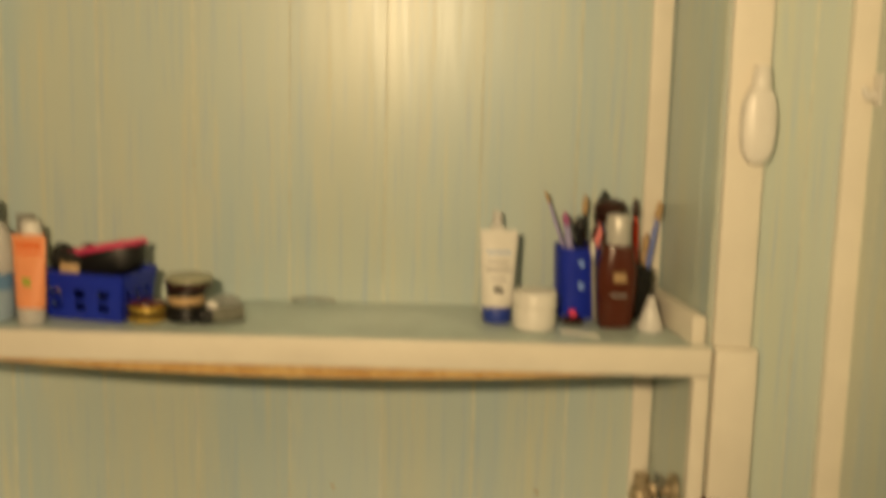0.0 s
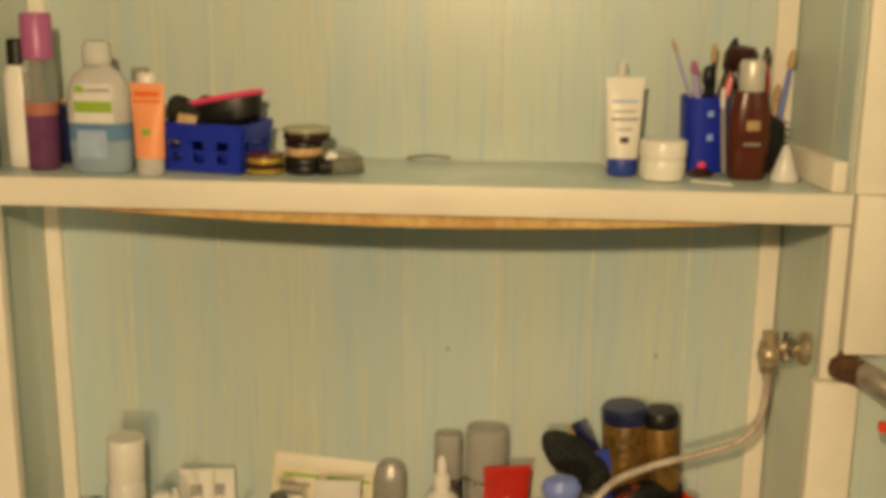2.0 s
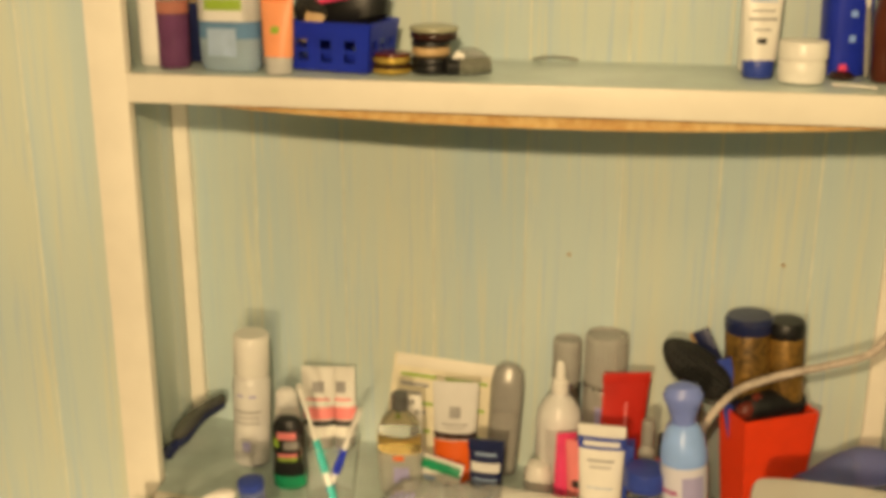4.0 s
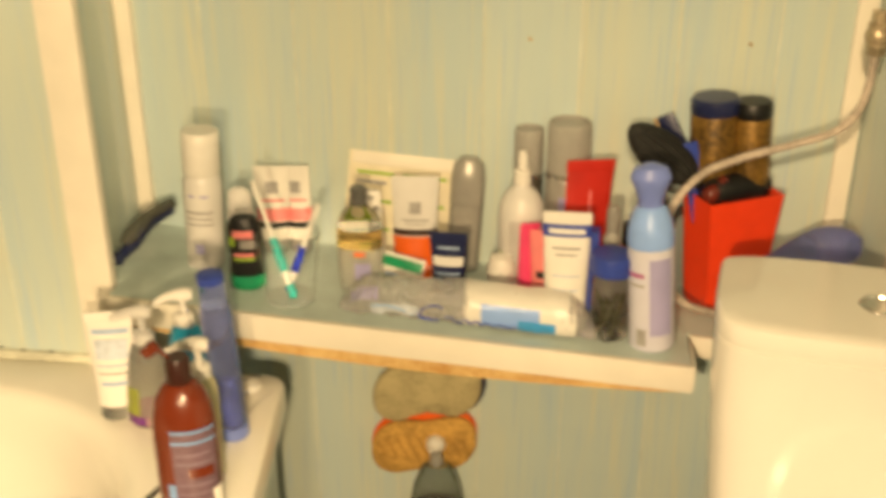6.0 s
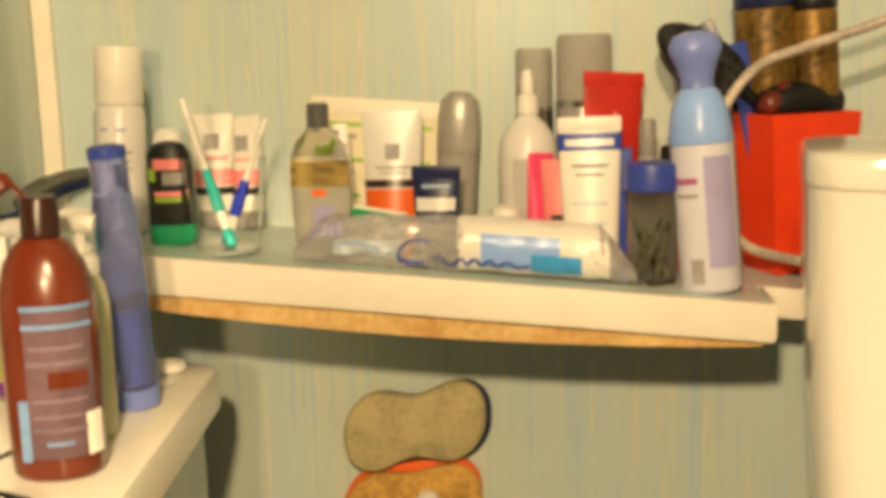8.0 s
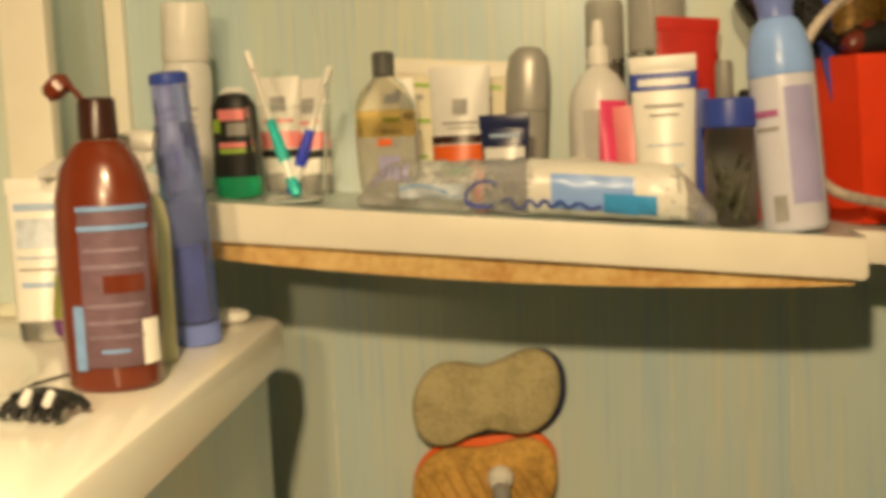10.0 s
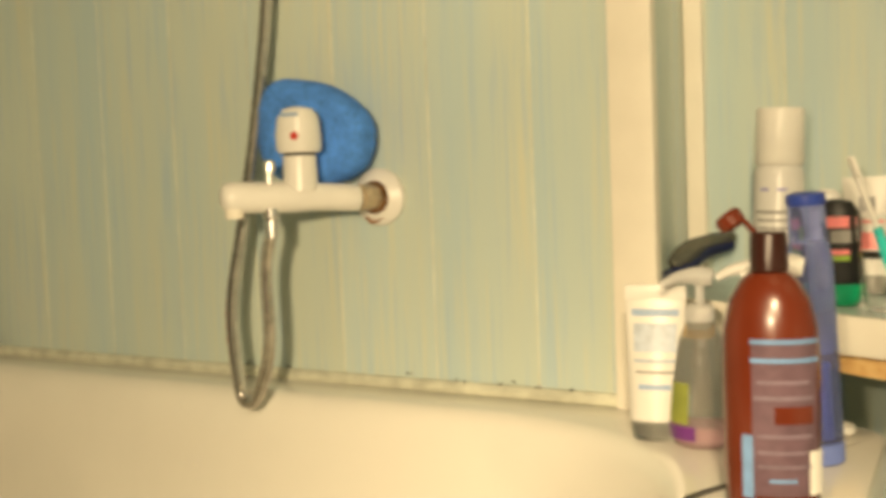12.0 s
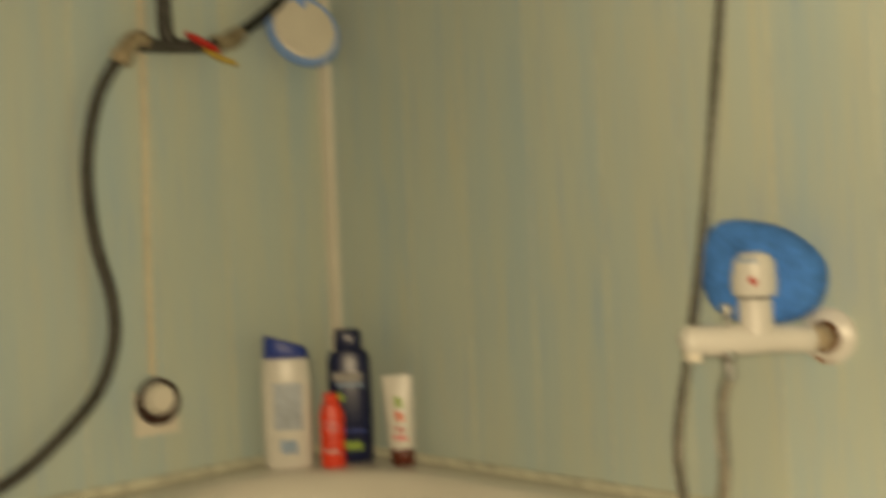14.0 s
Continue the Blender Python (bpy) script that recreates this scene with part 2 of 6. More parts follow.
# ---- building helpers ----
def part(name, bm, material, parent=None, label=""):
    """Links a bmesh as one mesh object under a thing or a part."""
    bmesh.ops.recalc_face_normals(bm, faces=bm.faces)
    for f in bm.faces:
        f.smooth = True
    for e in bm.edges:
        if len(e.link_faces) == 2 and e.calc_face_angle(0.0) > 0.6:
            e.smooth = False
    me = bpy.data.meshes.new(name)
    bm.to_mesh(me)
    bm.free()
    me.materials.append(material)
    ob = new(name, me)
    if parent is not None:
        ob.parent = parent
    return tagged(ob, label=label)


def thing(name, place, label, category, turn=0.0, tilt=(0.0, 0.0), group=""):
    """An empty at the base of a thing that parents its parts. turn about z, tilt about x and y, in degrees."""
    ob = new(name)
    ob.empty_display_size = 0.02
    ob.matrix_world = pose(*place, tilt[0], tilt[1], turn)
    return tagged(ob, label, category, group)


def ring(a, b, z, n=28, power=2.0, cx=0.0, cy=0.0):
    out = []
    for k in range(n):
        u = 2 * math.pi * k / n
        c, s = math.cos(u), math.sin(u)
        out.append((cx + a * math.copysign(abs(c) ** (2 / power), c), cy + b * math.copysign(abs(s) ** (2 / power), s), z))
    return out


def loft(rings, cap0=True, cap1=True, bm=None):
    bm = bm or bmesh.new()
    rows = [[bm.verts.new(p) for p in r] for r in rings]
    n = len(rows[0])
    for a, b in zip(rows, rows[1:]):
        for k in range(n):
            bm.faces.new((a[k], a[(k + 1) % n], b[(k + 1) % n], b[k]))
    if cap0:
        bm.faces.new(rows[0][::-1])
    if cap1:
        bm.faces.new(rows[-1])
    return bm


def lathe(profile, n=28, cx=0.0, cy=0.0, bm=None):
    return loft([ring(max(r, 0.0004), max(r, 0.0004), z, n, 2.0, cx, cy) for r, z in profile], bm=bm)


def oval(profile, depth, power=2.4, n=28, cx=0.0, cy=0.0):
    """A bottle of oval section: profile of (half width, z)."""
    return loft([ring(a, a * depth, z, n, power, cx, cy) for a, z in profile])


def box(x0, x1, y0, y1, z0, z1, bevel=0.002, bm=None):
    bm = bm or bmesh.new()
    m = Matrix.LocRotScale(((x0 + x1) / 2, (y0 + y1) / 2, (z0 + z1) / 2), None, (x1 - x0, y1 - y0, z1 - z0))
    made = bmesh.ops.create_cube(bm, size=1.0, matrix=m)["verts"]
    if bevel:
        edges = list({e for v in made for e in v.link_edges})
        bmesh.ops.bevel(bm, geom=edges, offset=bevel, segments=2, affect="EDGES", profile=0.6)
    return bm


def spline(points, steps=8):
    """Catmull-Rom through the points."""
    p = [Vector(q) for q in points]
    p = [2 * p[0] - p[1]] + p + [2 * p[-1] - p[-2]]
    out = []
    for k in range(1, len(p) - 2):
        for j in range(steps):
            t = j / steps
            a, b, c, d = p[k - 1], p[k], p[k + 1], p[k + 2]
            out.append(0.5 * (2 * b + (c - a) * t + (2 * a - 5 * b + 4 * c - d) * t * t + (3 * b - a - 3 * c + d) * t ** 3))
    return out + [p[-2]]


def sweep(points, radius, n=12, steps=8, ribs=0.0, flat=1.0, bm=None):
    pts = spline(points, steps)
    rings, up = [], Vector((0.13, 0.21, 0.97))
    for k, p in enumerate(pts):
        d = (pts[min(k + 1, len(pts) - 1)] - pts[max(k - 1, 0)]).normalized()
        side = d.cross(up)
        if side.length < 0.05:
            side = d.cross(Vector((1, 0, 0)))
        side.normalize()
        up = side.cross(d).normalized()
        r = radius[min(k, len(radius) - 1)] if isinstance(radius, (list, tuple)) else radius
        r *= 1 + (ribs if k % 2 else 0)
        rings.append([p + side * (r * math.cos(2 * math.pi * j / n)) + up * (r * flat * math.sin(2 * math.pi * j / n)) for j in range(n)])
    return loft(rings, bm=bm)


def prism(outline, y0, y1, bevel=0.004):
    """An outline in x and z, given depth along y."""
    bm = bmesh.new()
    f = bm.faces.new([bm.verts.new((x, y0, z)) for x, z in outline])
    out = bmesh.ops.extrude_face_region(bm, geom=[f])
    bmesh.ops.translate(bm, verts=[v for v in out["geom"] if isinstance(v, bmesh.types.BMVert)], vec=(0, y1 - y0, 0))
    if bevel:
        sharp = [e for e in bm.edges if len(e.link_faces) == 2 and e.calc_face_angle(0.0) > 0.8]
        bmesh.ops.bevel(bm, geom=sharp, offset=bevel, segments=3, affect="EDGES", profile=0.5)
    return bm


def pillow(outline, y0, y1, soft):
    """A soft slab with rounded edges: an outline in x and z between two depths."""
    n = len(outline)
    cx, cz = sum(p[0] for p in outline) / n, sum(p[1] for p in outline) / n
    rings = []
    for y, inset in ((y0, 1.0), (y0 + 0.25 * soft, 0.45), (y0 + 0.6 * soft, 0.12), (y0 + soft, 0.0), (y1 - soft, 0.0), (y1 - 0.6 * soft, 0.12), (y1 - 0.25 * soft, 0.45), (y1, 1.0)):
        row = []
        for x, z in outline:
            d = math.hypot(x - cx, z - cz)
            k = 1 - inset * soft / d
            row.append((cx + (x - cx) * k, y, cz + (z - cz) * k))
        rings.append(row)
    return loft(rings)


def wrap(a, b, z0, z1, u0, u1, power=2.0, off=0.0007, a1=None, b1=None, n=12):
    """A label that lies on an oval body between two heights and two angles (270 faces the room)."""
    bm = bmesh.new()
    a1, b1 = a if a1 is None else a1, b if b1 is None else b1
    rows = []
    for z, aa, bb in ((z0, a, b), ((z0 + z1) / 2, (a + a1) / 2, (b + b1) / 2), (z1, a1, b1)):
        row = []
        for k in range(n + 1):
            u = radians(u0 + (u1 - u0) * k / n)
            c, s = math.cos(u), math.sin(u)
            row.append(bm.verts.new(((aa + off) * math.copysign(abs(c) ** (2 / power), c), (bb + off) * math.copysign(abs(s) ** (2 / power), s), z)))
        rows.append(row)
    for r, q in zip(rows, rows[1:]):
        for k in range(n):
            bm.faces.new((r[k], r[k + 1], q[k + 1], q[k]))
    return bm


def tube_shape(w, d, z0, z1, n=28):
    """The body of a squeeze tube: round at z0, pressed flat at z1."""
    rings = []
    for k in range(9):
        t = k / 8
        a = w / 2 * (0.86 + 0.14 * t)
        b = max(0.0022, d / 2 * (1 - t) ** 0.8)
        rings.append(ring(a, b, z0 + (z1 - z0) * t, n, 2.0))
    rings.append(ring(w / 2, 0.0016, z1 + 0.006, n, 2.0))
    return loft(rings)


def squeeze_tube(place, w, d, h, cap_h, body_mat, cap_mat, label, turn=0.0, tilt=(0.0, 0.0), bars=(), crimp=None):
    """A squeeze tube that stands on its cap. bars: (z0, z1, half width share, material) printed on the front."""
    t = thing("squeeze_tube", place, label, "tube", turn, tilt)
    part("body", tube_shape(w, d, cap_h, h - 0.006), body_mat, t)
    part("cap", lathe([(w * 0.36, 0), (w * 0.38, 0.002), (w * 0.39, cap_h * 0.9), (w * 0.36, cap_h + 0.001)]), cap_mat, t)
    if crimp:
        part("crimp", box(-w * 0.505, w * 0.505, -0.003, 0.003, h - 0.016, h + 0.001, 0.001), crimp, t)
    for z0, z1, share, m in bars:
        def half(z):
            k = (z - cap_h) / (h - 0.006 - cap_h)
            return w / 2 * (0.86 + 0.14 * k), max(0.0022, d / 2 * (1 - k) ** 0.8)
        (a0, b0), (a1, b1) = half(z0), half(z1)
        part("print", wrap(a0, b0, z0, z1, 270 - 90 * share, 270 + 90 * share, a1=a1, b1=b1, off=0.0012), m, t)
    return t


# ---- the room ----
X_LEFT, X_RIGHT, Y_WALL, Y_NICHE, Y_REAR, TOP = -2.325, 0.60, 1.575, 1.80, -2.0, 2.45
NX0, NX1 = -0.84, 0.395


def wall(name, x0, x1, y0, y1, z0=0.0, z1=TOP, material=GROOVE):
    ob = part(name, box(x0, x1, y0, y1, z0, z1, 0), material)
    return tagged(ob, "wall clad in pale turquoise streaked laminate boards", "wall", kind="structure")


BOARD_MESH = {}


def board(parent, width, height, m):
    """One cladding board, 6 mm thick, its face towards local -y; alike boards share their mesh."""
    key = (round(width, 4), round(height, 4))
    if key not in BOARD_MESH:
        e = min(0.0012, width / 4)
        rim = [(0.0, -0.0005), (0.0, -0.0053), (e, -0.006), (width - e, -0.006), (width, -0.0053), (width, -0.0005)]
        n = len(rim)
        me = bpy.data.meshes.new("board")
        me.from_pydata([(x, y, z) for z in (0.0, height) for x, y in rim], [],
                       [(k, (k + 1) % n, n + (k + 1) % n, n + k) for k in range(n)] + [tuple(range(n - 1, -1, -1)), tuple(range(n, 2 * n))])
        me.materials.append(PANEL)
        me.materials.append(GROOVE)
        for f in (1, 3):
            me.polygons[f].material_index = 1
        BOARD_MESH[key] = me
    ob = new("board", BOARD_MESH[key])
    ob.parent = parent
    ob.matrix_world = m
    return ob


def clad(parent, start, along, total, first, z0, z1, turn, pitch=0.1575):
    """Boards along a wall from start; first is the width of the first one."""
    done, w = 0.0, first
    while done < total - 0.004:
        w = min(w, total - done)
        p = Vector(start) + Vector(along) * done
        board(parent, w, z1 - z0, pose(p.x, p.y, z0, 0, 0, turn))
        done, w = done + w, pitch


floor = tagged(part("floor", box(X_LEFT - 0.1, X_RIGHT + 0.1, Y_REAR - 0.1, Y_NICHE + 0.1, -0.1, 0, 0), FLOORM), "plain bathroom floor, unseen, dark to cut bounced light", "floor", kind="structure")
ceiling = tagged(part("ceiling", box(X_LEFT - 0.1, X_RIGHT + 0.1, Y_REAR - 0.1, Y_NICHE + 0.1, TOP, TOP + 0.1, 0), CEILM), "plain ceiling, unseen, darkened to cut bounced light", "ceiling", kind="structure")
wall_niche = wall("wall_niche", NX0 - 0.1, NX1 + 0.1, Y_NICHE + 0.006, Y_NICHE + 0.1)
wall_north = wall("wall_north", X_LEFT - 0.1, NX0 - 0.006, Y_WALL + 0.006, Y_NICHE + 0.004)
wall_north_east = wall("wall_north_east", NX1 + 0.006, X_RIGHT + 0.1, Y_WALL + 0.006, Y_NICHE + 0.004)
wall_west = wall("wall_west", X_LEFT - 0.1, X_LEFT - 0.006, Y_REAR - 0.1, Y_WALL + 0.004)
wall_east = wall("wall_east", X_RIGHT + 0.006, X_RIGHT + 0.1, Y_REAR - 0.1, Y_WALL + 0.004)
wall_south = tagged(wall("wall_south", X_LEFT - 0.004, X_RIGHT + 0.004, Y_REAR - 0.1, Y_REAR, material=REARDARK), "plain unseen wall behind the viewer, dark to cut bounced light", "wall", kind="structure")


def strip(name, x0, x1, y0, y1, z0, z1, label, bevel=0.003):
    return tagged(part(name, box(x0, x1, y0, y1, z0, z1, bevel), TRIM), label, "trim", kind="structure")


TL = "cream-painted wooden trim board"
strip("trim", -0.864, -0.806, 1.552, 1.575, 0.0, TOP, TL + " at the niche edge")
strip("trim", NX0 + 0.001, -0.812, 1.782, Y_NICHE - 0.002, 0.0, TOP, TL + " in the niche corner")
strip("trim", 0.398, 0.452, 1.552, 1.575, 1.432, TOP, TL + " at the niche edge")
strip("trim", 0.402, 0.462, 1.546, 1.575, 1.205, 1.431, TL + " below the upper shelf")
strip("trim", 0.366, 0.428, 1.546, 1.575, 0.0, 1.163, TL + " below the pipe")
strip("trim", 0.374, 0.3975, 1.555, 1.580, 1.165, 1.386, TL + " at the niche edge")
strip("trim", 0.328, 0.360, 1.784, Y_NICHE - 0.002, 0.0, 1.385, TL + " in the niche corner")
strip("trim", 0.328, 0.360, 1.784, Y_NICHE - 0.002, 1.432, TOP, TL + " in the niche corner")
strip("trim", 0.560, 0.599, 1.553, 1.5745, 0.0, TOP, TL + " in the room corner")
strip("trim", X_LEFT + 0.001, X_LEFT + 0.027, 1.552, 1.574, 0.64, TOP, TL + " in the room corner")

# ---- shelves ----


def upper_shelf():
    s = thing("wall_shelf", (0, 0, 1.43), "turquoise laminate wall shelf with cream edge, sagging chipboard below", "shelf")
    part("top_panel", box(NX0 + 0.002, NX1 - 0.002, 1.562, 1.798, -0.018, 0.0, 0.001), SHELFTOP, s)
    part("edge_strip", box(-0.806, 0.3975, 1.550, 1.5615, -0.041, 0.0012, 0.0025), TRIM, s, "cream-painted front strip")
    n = 24
    outline = [(-0.80 + 1.19 * k / n, -0.0195) for k in range(n + 1)]
    outline += [(0.39 - 1.19 * k / n, -0.034 - 0.027 * math.sin(math.pi * k / n) ** 0.8) for k in range(n + 1)]
    part("sagging_board", prism(outline, 1.563, 1.60, 0), CHIP, s, "raw chipboard edge bowed under its load")
    bm = box(0.370, 0.390, 1.566, 1.783, 0.001, 0.044, 0.003)
    for v in bm.verts:
        v.co.x -= 0.152 * (v.co.y - 1.566)
    part("side_cleat", bm, TRIM, s)
    return s


def lower_top(x):
    """The height of the lower shelf, which hangs down towards its outer end."""
    return 0.695 - 0.086 * x


def skew(bm):
    for v in bm.verts:
        v.co.z += lower_top(v.co.x)
    return bm


def lower_shelf():
    s = thing("wall_shelf", (0, 0, 0), "tilted turquoise laminate shelf with cream edge and raw underside", "shelf")
    bm = box(-0.802, 0.098, 1.527, 1.579, -0.016, 0.0, 0)
    box(NX0 + 0.002, 0.098, 1.579, 1.798, -0.016, 0.0, 0, bm)
    part("top_panel", skew(bm), SHELFTOP, s)
    part("return_panel", skew(box(0.0985, 0.392, 1.622, 1.798, -0.016, 0.0, 0)), SHELFTOP, s)
    part("return_strip", skew(box(0.102, 0.37, 1.612, 1.6215, -0.036, 0.001, 0.002)), TRIM, s)
    part("edge_strip", skew(box(-0.80, 0.100, 1.515, 1.5262, -0.043, 0.0012, 0.002)), TRIM, s, "cream-painted front strip")
    bm = box(0.1005, 0.103, 1.520, 1.61, -0.04, 0.003, 0.0008)
    part("edge_band", skew(bm), TRIM, s, "peeling cream edge band")
    n = 20
    outline = [(-0.80 + 0.89 * k / n, -0.017) for k in range(n + 1)]
    outline += [(0.09 - 0.89 * k / n, -0.050 - 0.021 * math.sin(math.pi * k / n) ** 0.8) for k in range(n + 1)]
    part("sagging_board", skew(prism(outline, 1.528, 1.56, 0)), CHIP, s, "raw chipboard edge bowed under its load")
    return s


upper_shelf()
lower_shelf()

# ---- bathtub ----


def rim_rise(x):
    """The tub stands a little higher at its head end."""
    return 0.022 * max(0.0, -0.9 - x) / 1.4


def rrect(x0, x1, y0, y1, r, z, n=20):
    out = []
    for cx, cy, u0 in ((x1 - r, y1 - r, 0), (x0 + r, y1 - r, 90), (x0 + r, y0 + r, 180), (x1 - r, y0 + r, 270)):
        for k in range(n):
            u = radians(u0 + 90 * k / (n - 1))
            x, y = cx + r * math.cos(u), cy + r * math.sin(u)
            out.append((x + 0.075 * (1.57 - y) * min(1.0, max(0.0, (x + 1.2) / 0.5)), y, z + rim_rise(x)))
    return out


def bathtub():
    t = thing("bathtub", (0, 0, 0), "white acrylic bathtub with broad rounded rim along the wall", "bathtub")
    x0, x1, y0, y1 = X_LEFT + 0.003, -0.540, 0.865, 1.568
    rings = [rrect(x0, x1, y0, y1, 0.03, 0.562), rrect(x0, x1, y0, y1, 0.03, 0.600), rrect(x0 + 0.003, x1 - 0.003, y0 + 0.003, y1 - 0.003, 0.03, 0.607),
             rrect(x0 + 0.010, x1 - 0.010, y0 + 0.010, y1 - 0.010, 0.03, 0.611)]
    for g, z, r in ((0.0, 0.612, 0.30), (0.008, 0.610, 0.30), (0.016, 0.604, 0.295), (0.023, 0.594, 0.29), (0.029, 0.575, 0.285), (0.036, 0.53, 0.28),
                    (0.055, 0.38, 0.25), (0.075, 0.27, 0.23), (0.10, 0.225, 0.20), (0.15, 0.203, 0.15), (0.22, 0.20, 0.06)):
        rings.append(rrect(x0 + 0.075 + 1.5 * g, x1 - 0.155 - g, y0 + 0.06 + g, y1 - 0.075 - g, r, z))
    part("basin", loft(rings, cap0=False), ACRYL, t)
    part("apron", box(x0 + 0.02, x1 - 0.02, y0 + 0.03, y0 + 0.045, 0.0, 0.598, 0.001), PANEL, t, "turquoise laminate side panel")
    bm = box(-0.010, 0.0, 0.0, 0.64, 0.0, 0.598, 0.001)
    for v in bm.verts:
        v.co.x += -0.518 - 0.075 * v.co.y
        v.co.y += 0.92
    part("end_panel", bm, PANEL, t, "turquoise laminate end panel")
    return t


bathtub()
tagged(part("trim", sweep([(X_LEFT + 0.01, 1.567, 0.638), (-1.6, 1.567, 0.629), (-0.86, 1.567, 0.621)], 0.010, 8, 4), GROOVE), "yellowed sealing strip between bathtub and wall", "trim", kind="structure")
tagged(part("trim", sweep([(X_LEFT + 0.008, 1.56, 0.641), (X_LEFT + 0.008, 1.2, 0.641), (X_LEFT + 0.008, 0.86, 0.641)], 0.010, 8, 4), GROOVE), "yellowed sealing strip between bathtub and wall", "trim", kind="structure")

# ---- toilet ----


def bow(cx, y_back, w, d, z, n=112, p=7.0):
    """A cistern outline: straight at the back, bowed to the front."""
    out = []
    for k in range(n):
        u = 2 * math.pi * k / n
        c, s = math.cos(u), math.sin(u)
        x = w / 2 * math.copysign(abs(c) ** (2 / (4.5 if s > 0 else p)), c)
        y = (0.25 * d * abs(s) ** (2 / 6)) if s > 0 else -0.75 * d * abs(s) ** (2 / 5.0)
        q = Matrix.Rotation(radians(-11), 2) @ Vector((x + 0.19, y - 0.25 * d))
        out.append((cx - 0.19 + q.x, y_back + q.y, z))
    return out


def toilet():
    t = thing("toilet", (0, 0, 0), "white ceramic toilet with bowed cistern and round chrome button", "toilet")
    cx, yb = 0.322, 1.545
    part("cistern", loft([bow(cx, yb, w, d, z) for w, d, z in ((0.25, 0.15, 0.40), (0.33, 0.185, 0.405), (0.345, 0.19, 0.43), (0.385, 0.215, 0.74), (0.39, 0.22, 0.832), (0.386, 0.216, 0.835))]), CERAM, t)
    lid = part("lid", loft([bow(cx, yb + 0.003, w, d, z) for w, d, z in ((0.386, 0.216, 0.8355), (0.392, 0.222, 0.8365), (0.393, 0.223, 0.840), (0.393, 0.223, 0.857), (0.391, 0.221, 0.864), (0.385, 0.216, 0.868), (0.36, 0.20, 0.870), (0.2, 0.10, 0.872))]), CERAM, t)
    b = part("flush_button", lathe([(0.026, 0.866), (0.026, 0.873), (0.024, 0.875), (0.020, 0.8755), (0.019, 0.873), (0.0, 0.8735)], cx=cx - 0.012, cy=1.395), CHROME, lid, "round chrome flush button")
    part("bowl", loft([ring(a, b, z, 32, 2.2, cx, cy) for a, b, z, cy in ((0.11, 0.20, 0.0, 1.22), (0.10, 0.19, 0.03, 1.22), (0.10, 0.18, 0.18, 1.20), (0.17, 0.25, 0.36, 1.13), (0.18, 0.26, 0.40, 1.12), (0.15, 0.23, 0.405, 1.12), (0.10, 0.16, 0.28, 1.10))]), CERAM, t)
    part("neck", box(cx - 0.10, cx + 0.10, 1.30, 1.50, 0.30, 0.402, 0.02), CERAM, t)
    return t


toilet()

# ---- pipes and fittings of the niche ----


def water_valve():
    t = thing("water_valve", (-0.013, -0.004, 0), "tarnished brass shut-off valve with braided hose", "valve")
    part("body", sweep([(0.341, 1.668, 1.149), (0.341, 1.668, 1.174), (0.341, 1.668, 1.199)], [0.016] * 3 + [0.0185] * 4 + [0.0165] * 4 + [0.013] * 6, 14, 8), BRASS, t)
    part("stem", sweep([(0.341, 1.668, 1.176), (0.36, 1.666, 1.176), (0.385, 1.664, 1.176)], 0.0095, 12, 4), BRASS, t)
    bm = bmesh.new()
    for k in range(5):
        u = 2 * math.pi * k / 5
        sweep([(0.366, 1.666, 1.176), (0.367, 1.666 + 0.024 * math.cos(u), 1.176 + 0.024 * math.sin(u))], [0.006, 0.008], 8, 2, bm=bm)
    part("handle", bm, CHROME, t, "chrome cross handle")
    part("escutcheon", sweep([(0.380, 1.664, 1.176), (0.394, 1.664, 1.176)], [0.019, 0.025], 20, 2), BRASS, t)
    part("nut", sweep([(0.341, 1.668, 1.136), (0.341, 1.668, 1.152)], 0.0145, 6, 2), BRASS, t)
    return t


water_valve()
hose = thing("supply_hose", (0, 0, 0), "braided steel supply hose coiled on the shelf", "hose")
part("braid", sweep([(0.328, 1.664, 1.139), (0.328, 1.666, 1.095), (0.320, 1.670, 1.05), (0.294, 1.675, 1.015), (0.237, 1.685, 0.988), (0.16, 1.68, 0.965), (0.098, 1.662, 0.94), (0.056, 1.648, 0.88),
                     (0.052, 1.645, 0.80), (0.085, 1.645, 0.735), (0.15, 1.645, 0.712), (0.21, 1.65, 0.70)], 0.0060, 10, 14, ribs=0.08), BRAID, hose)


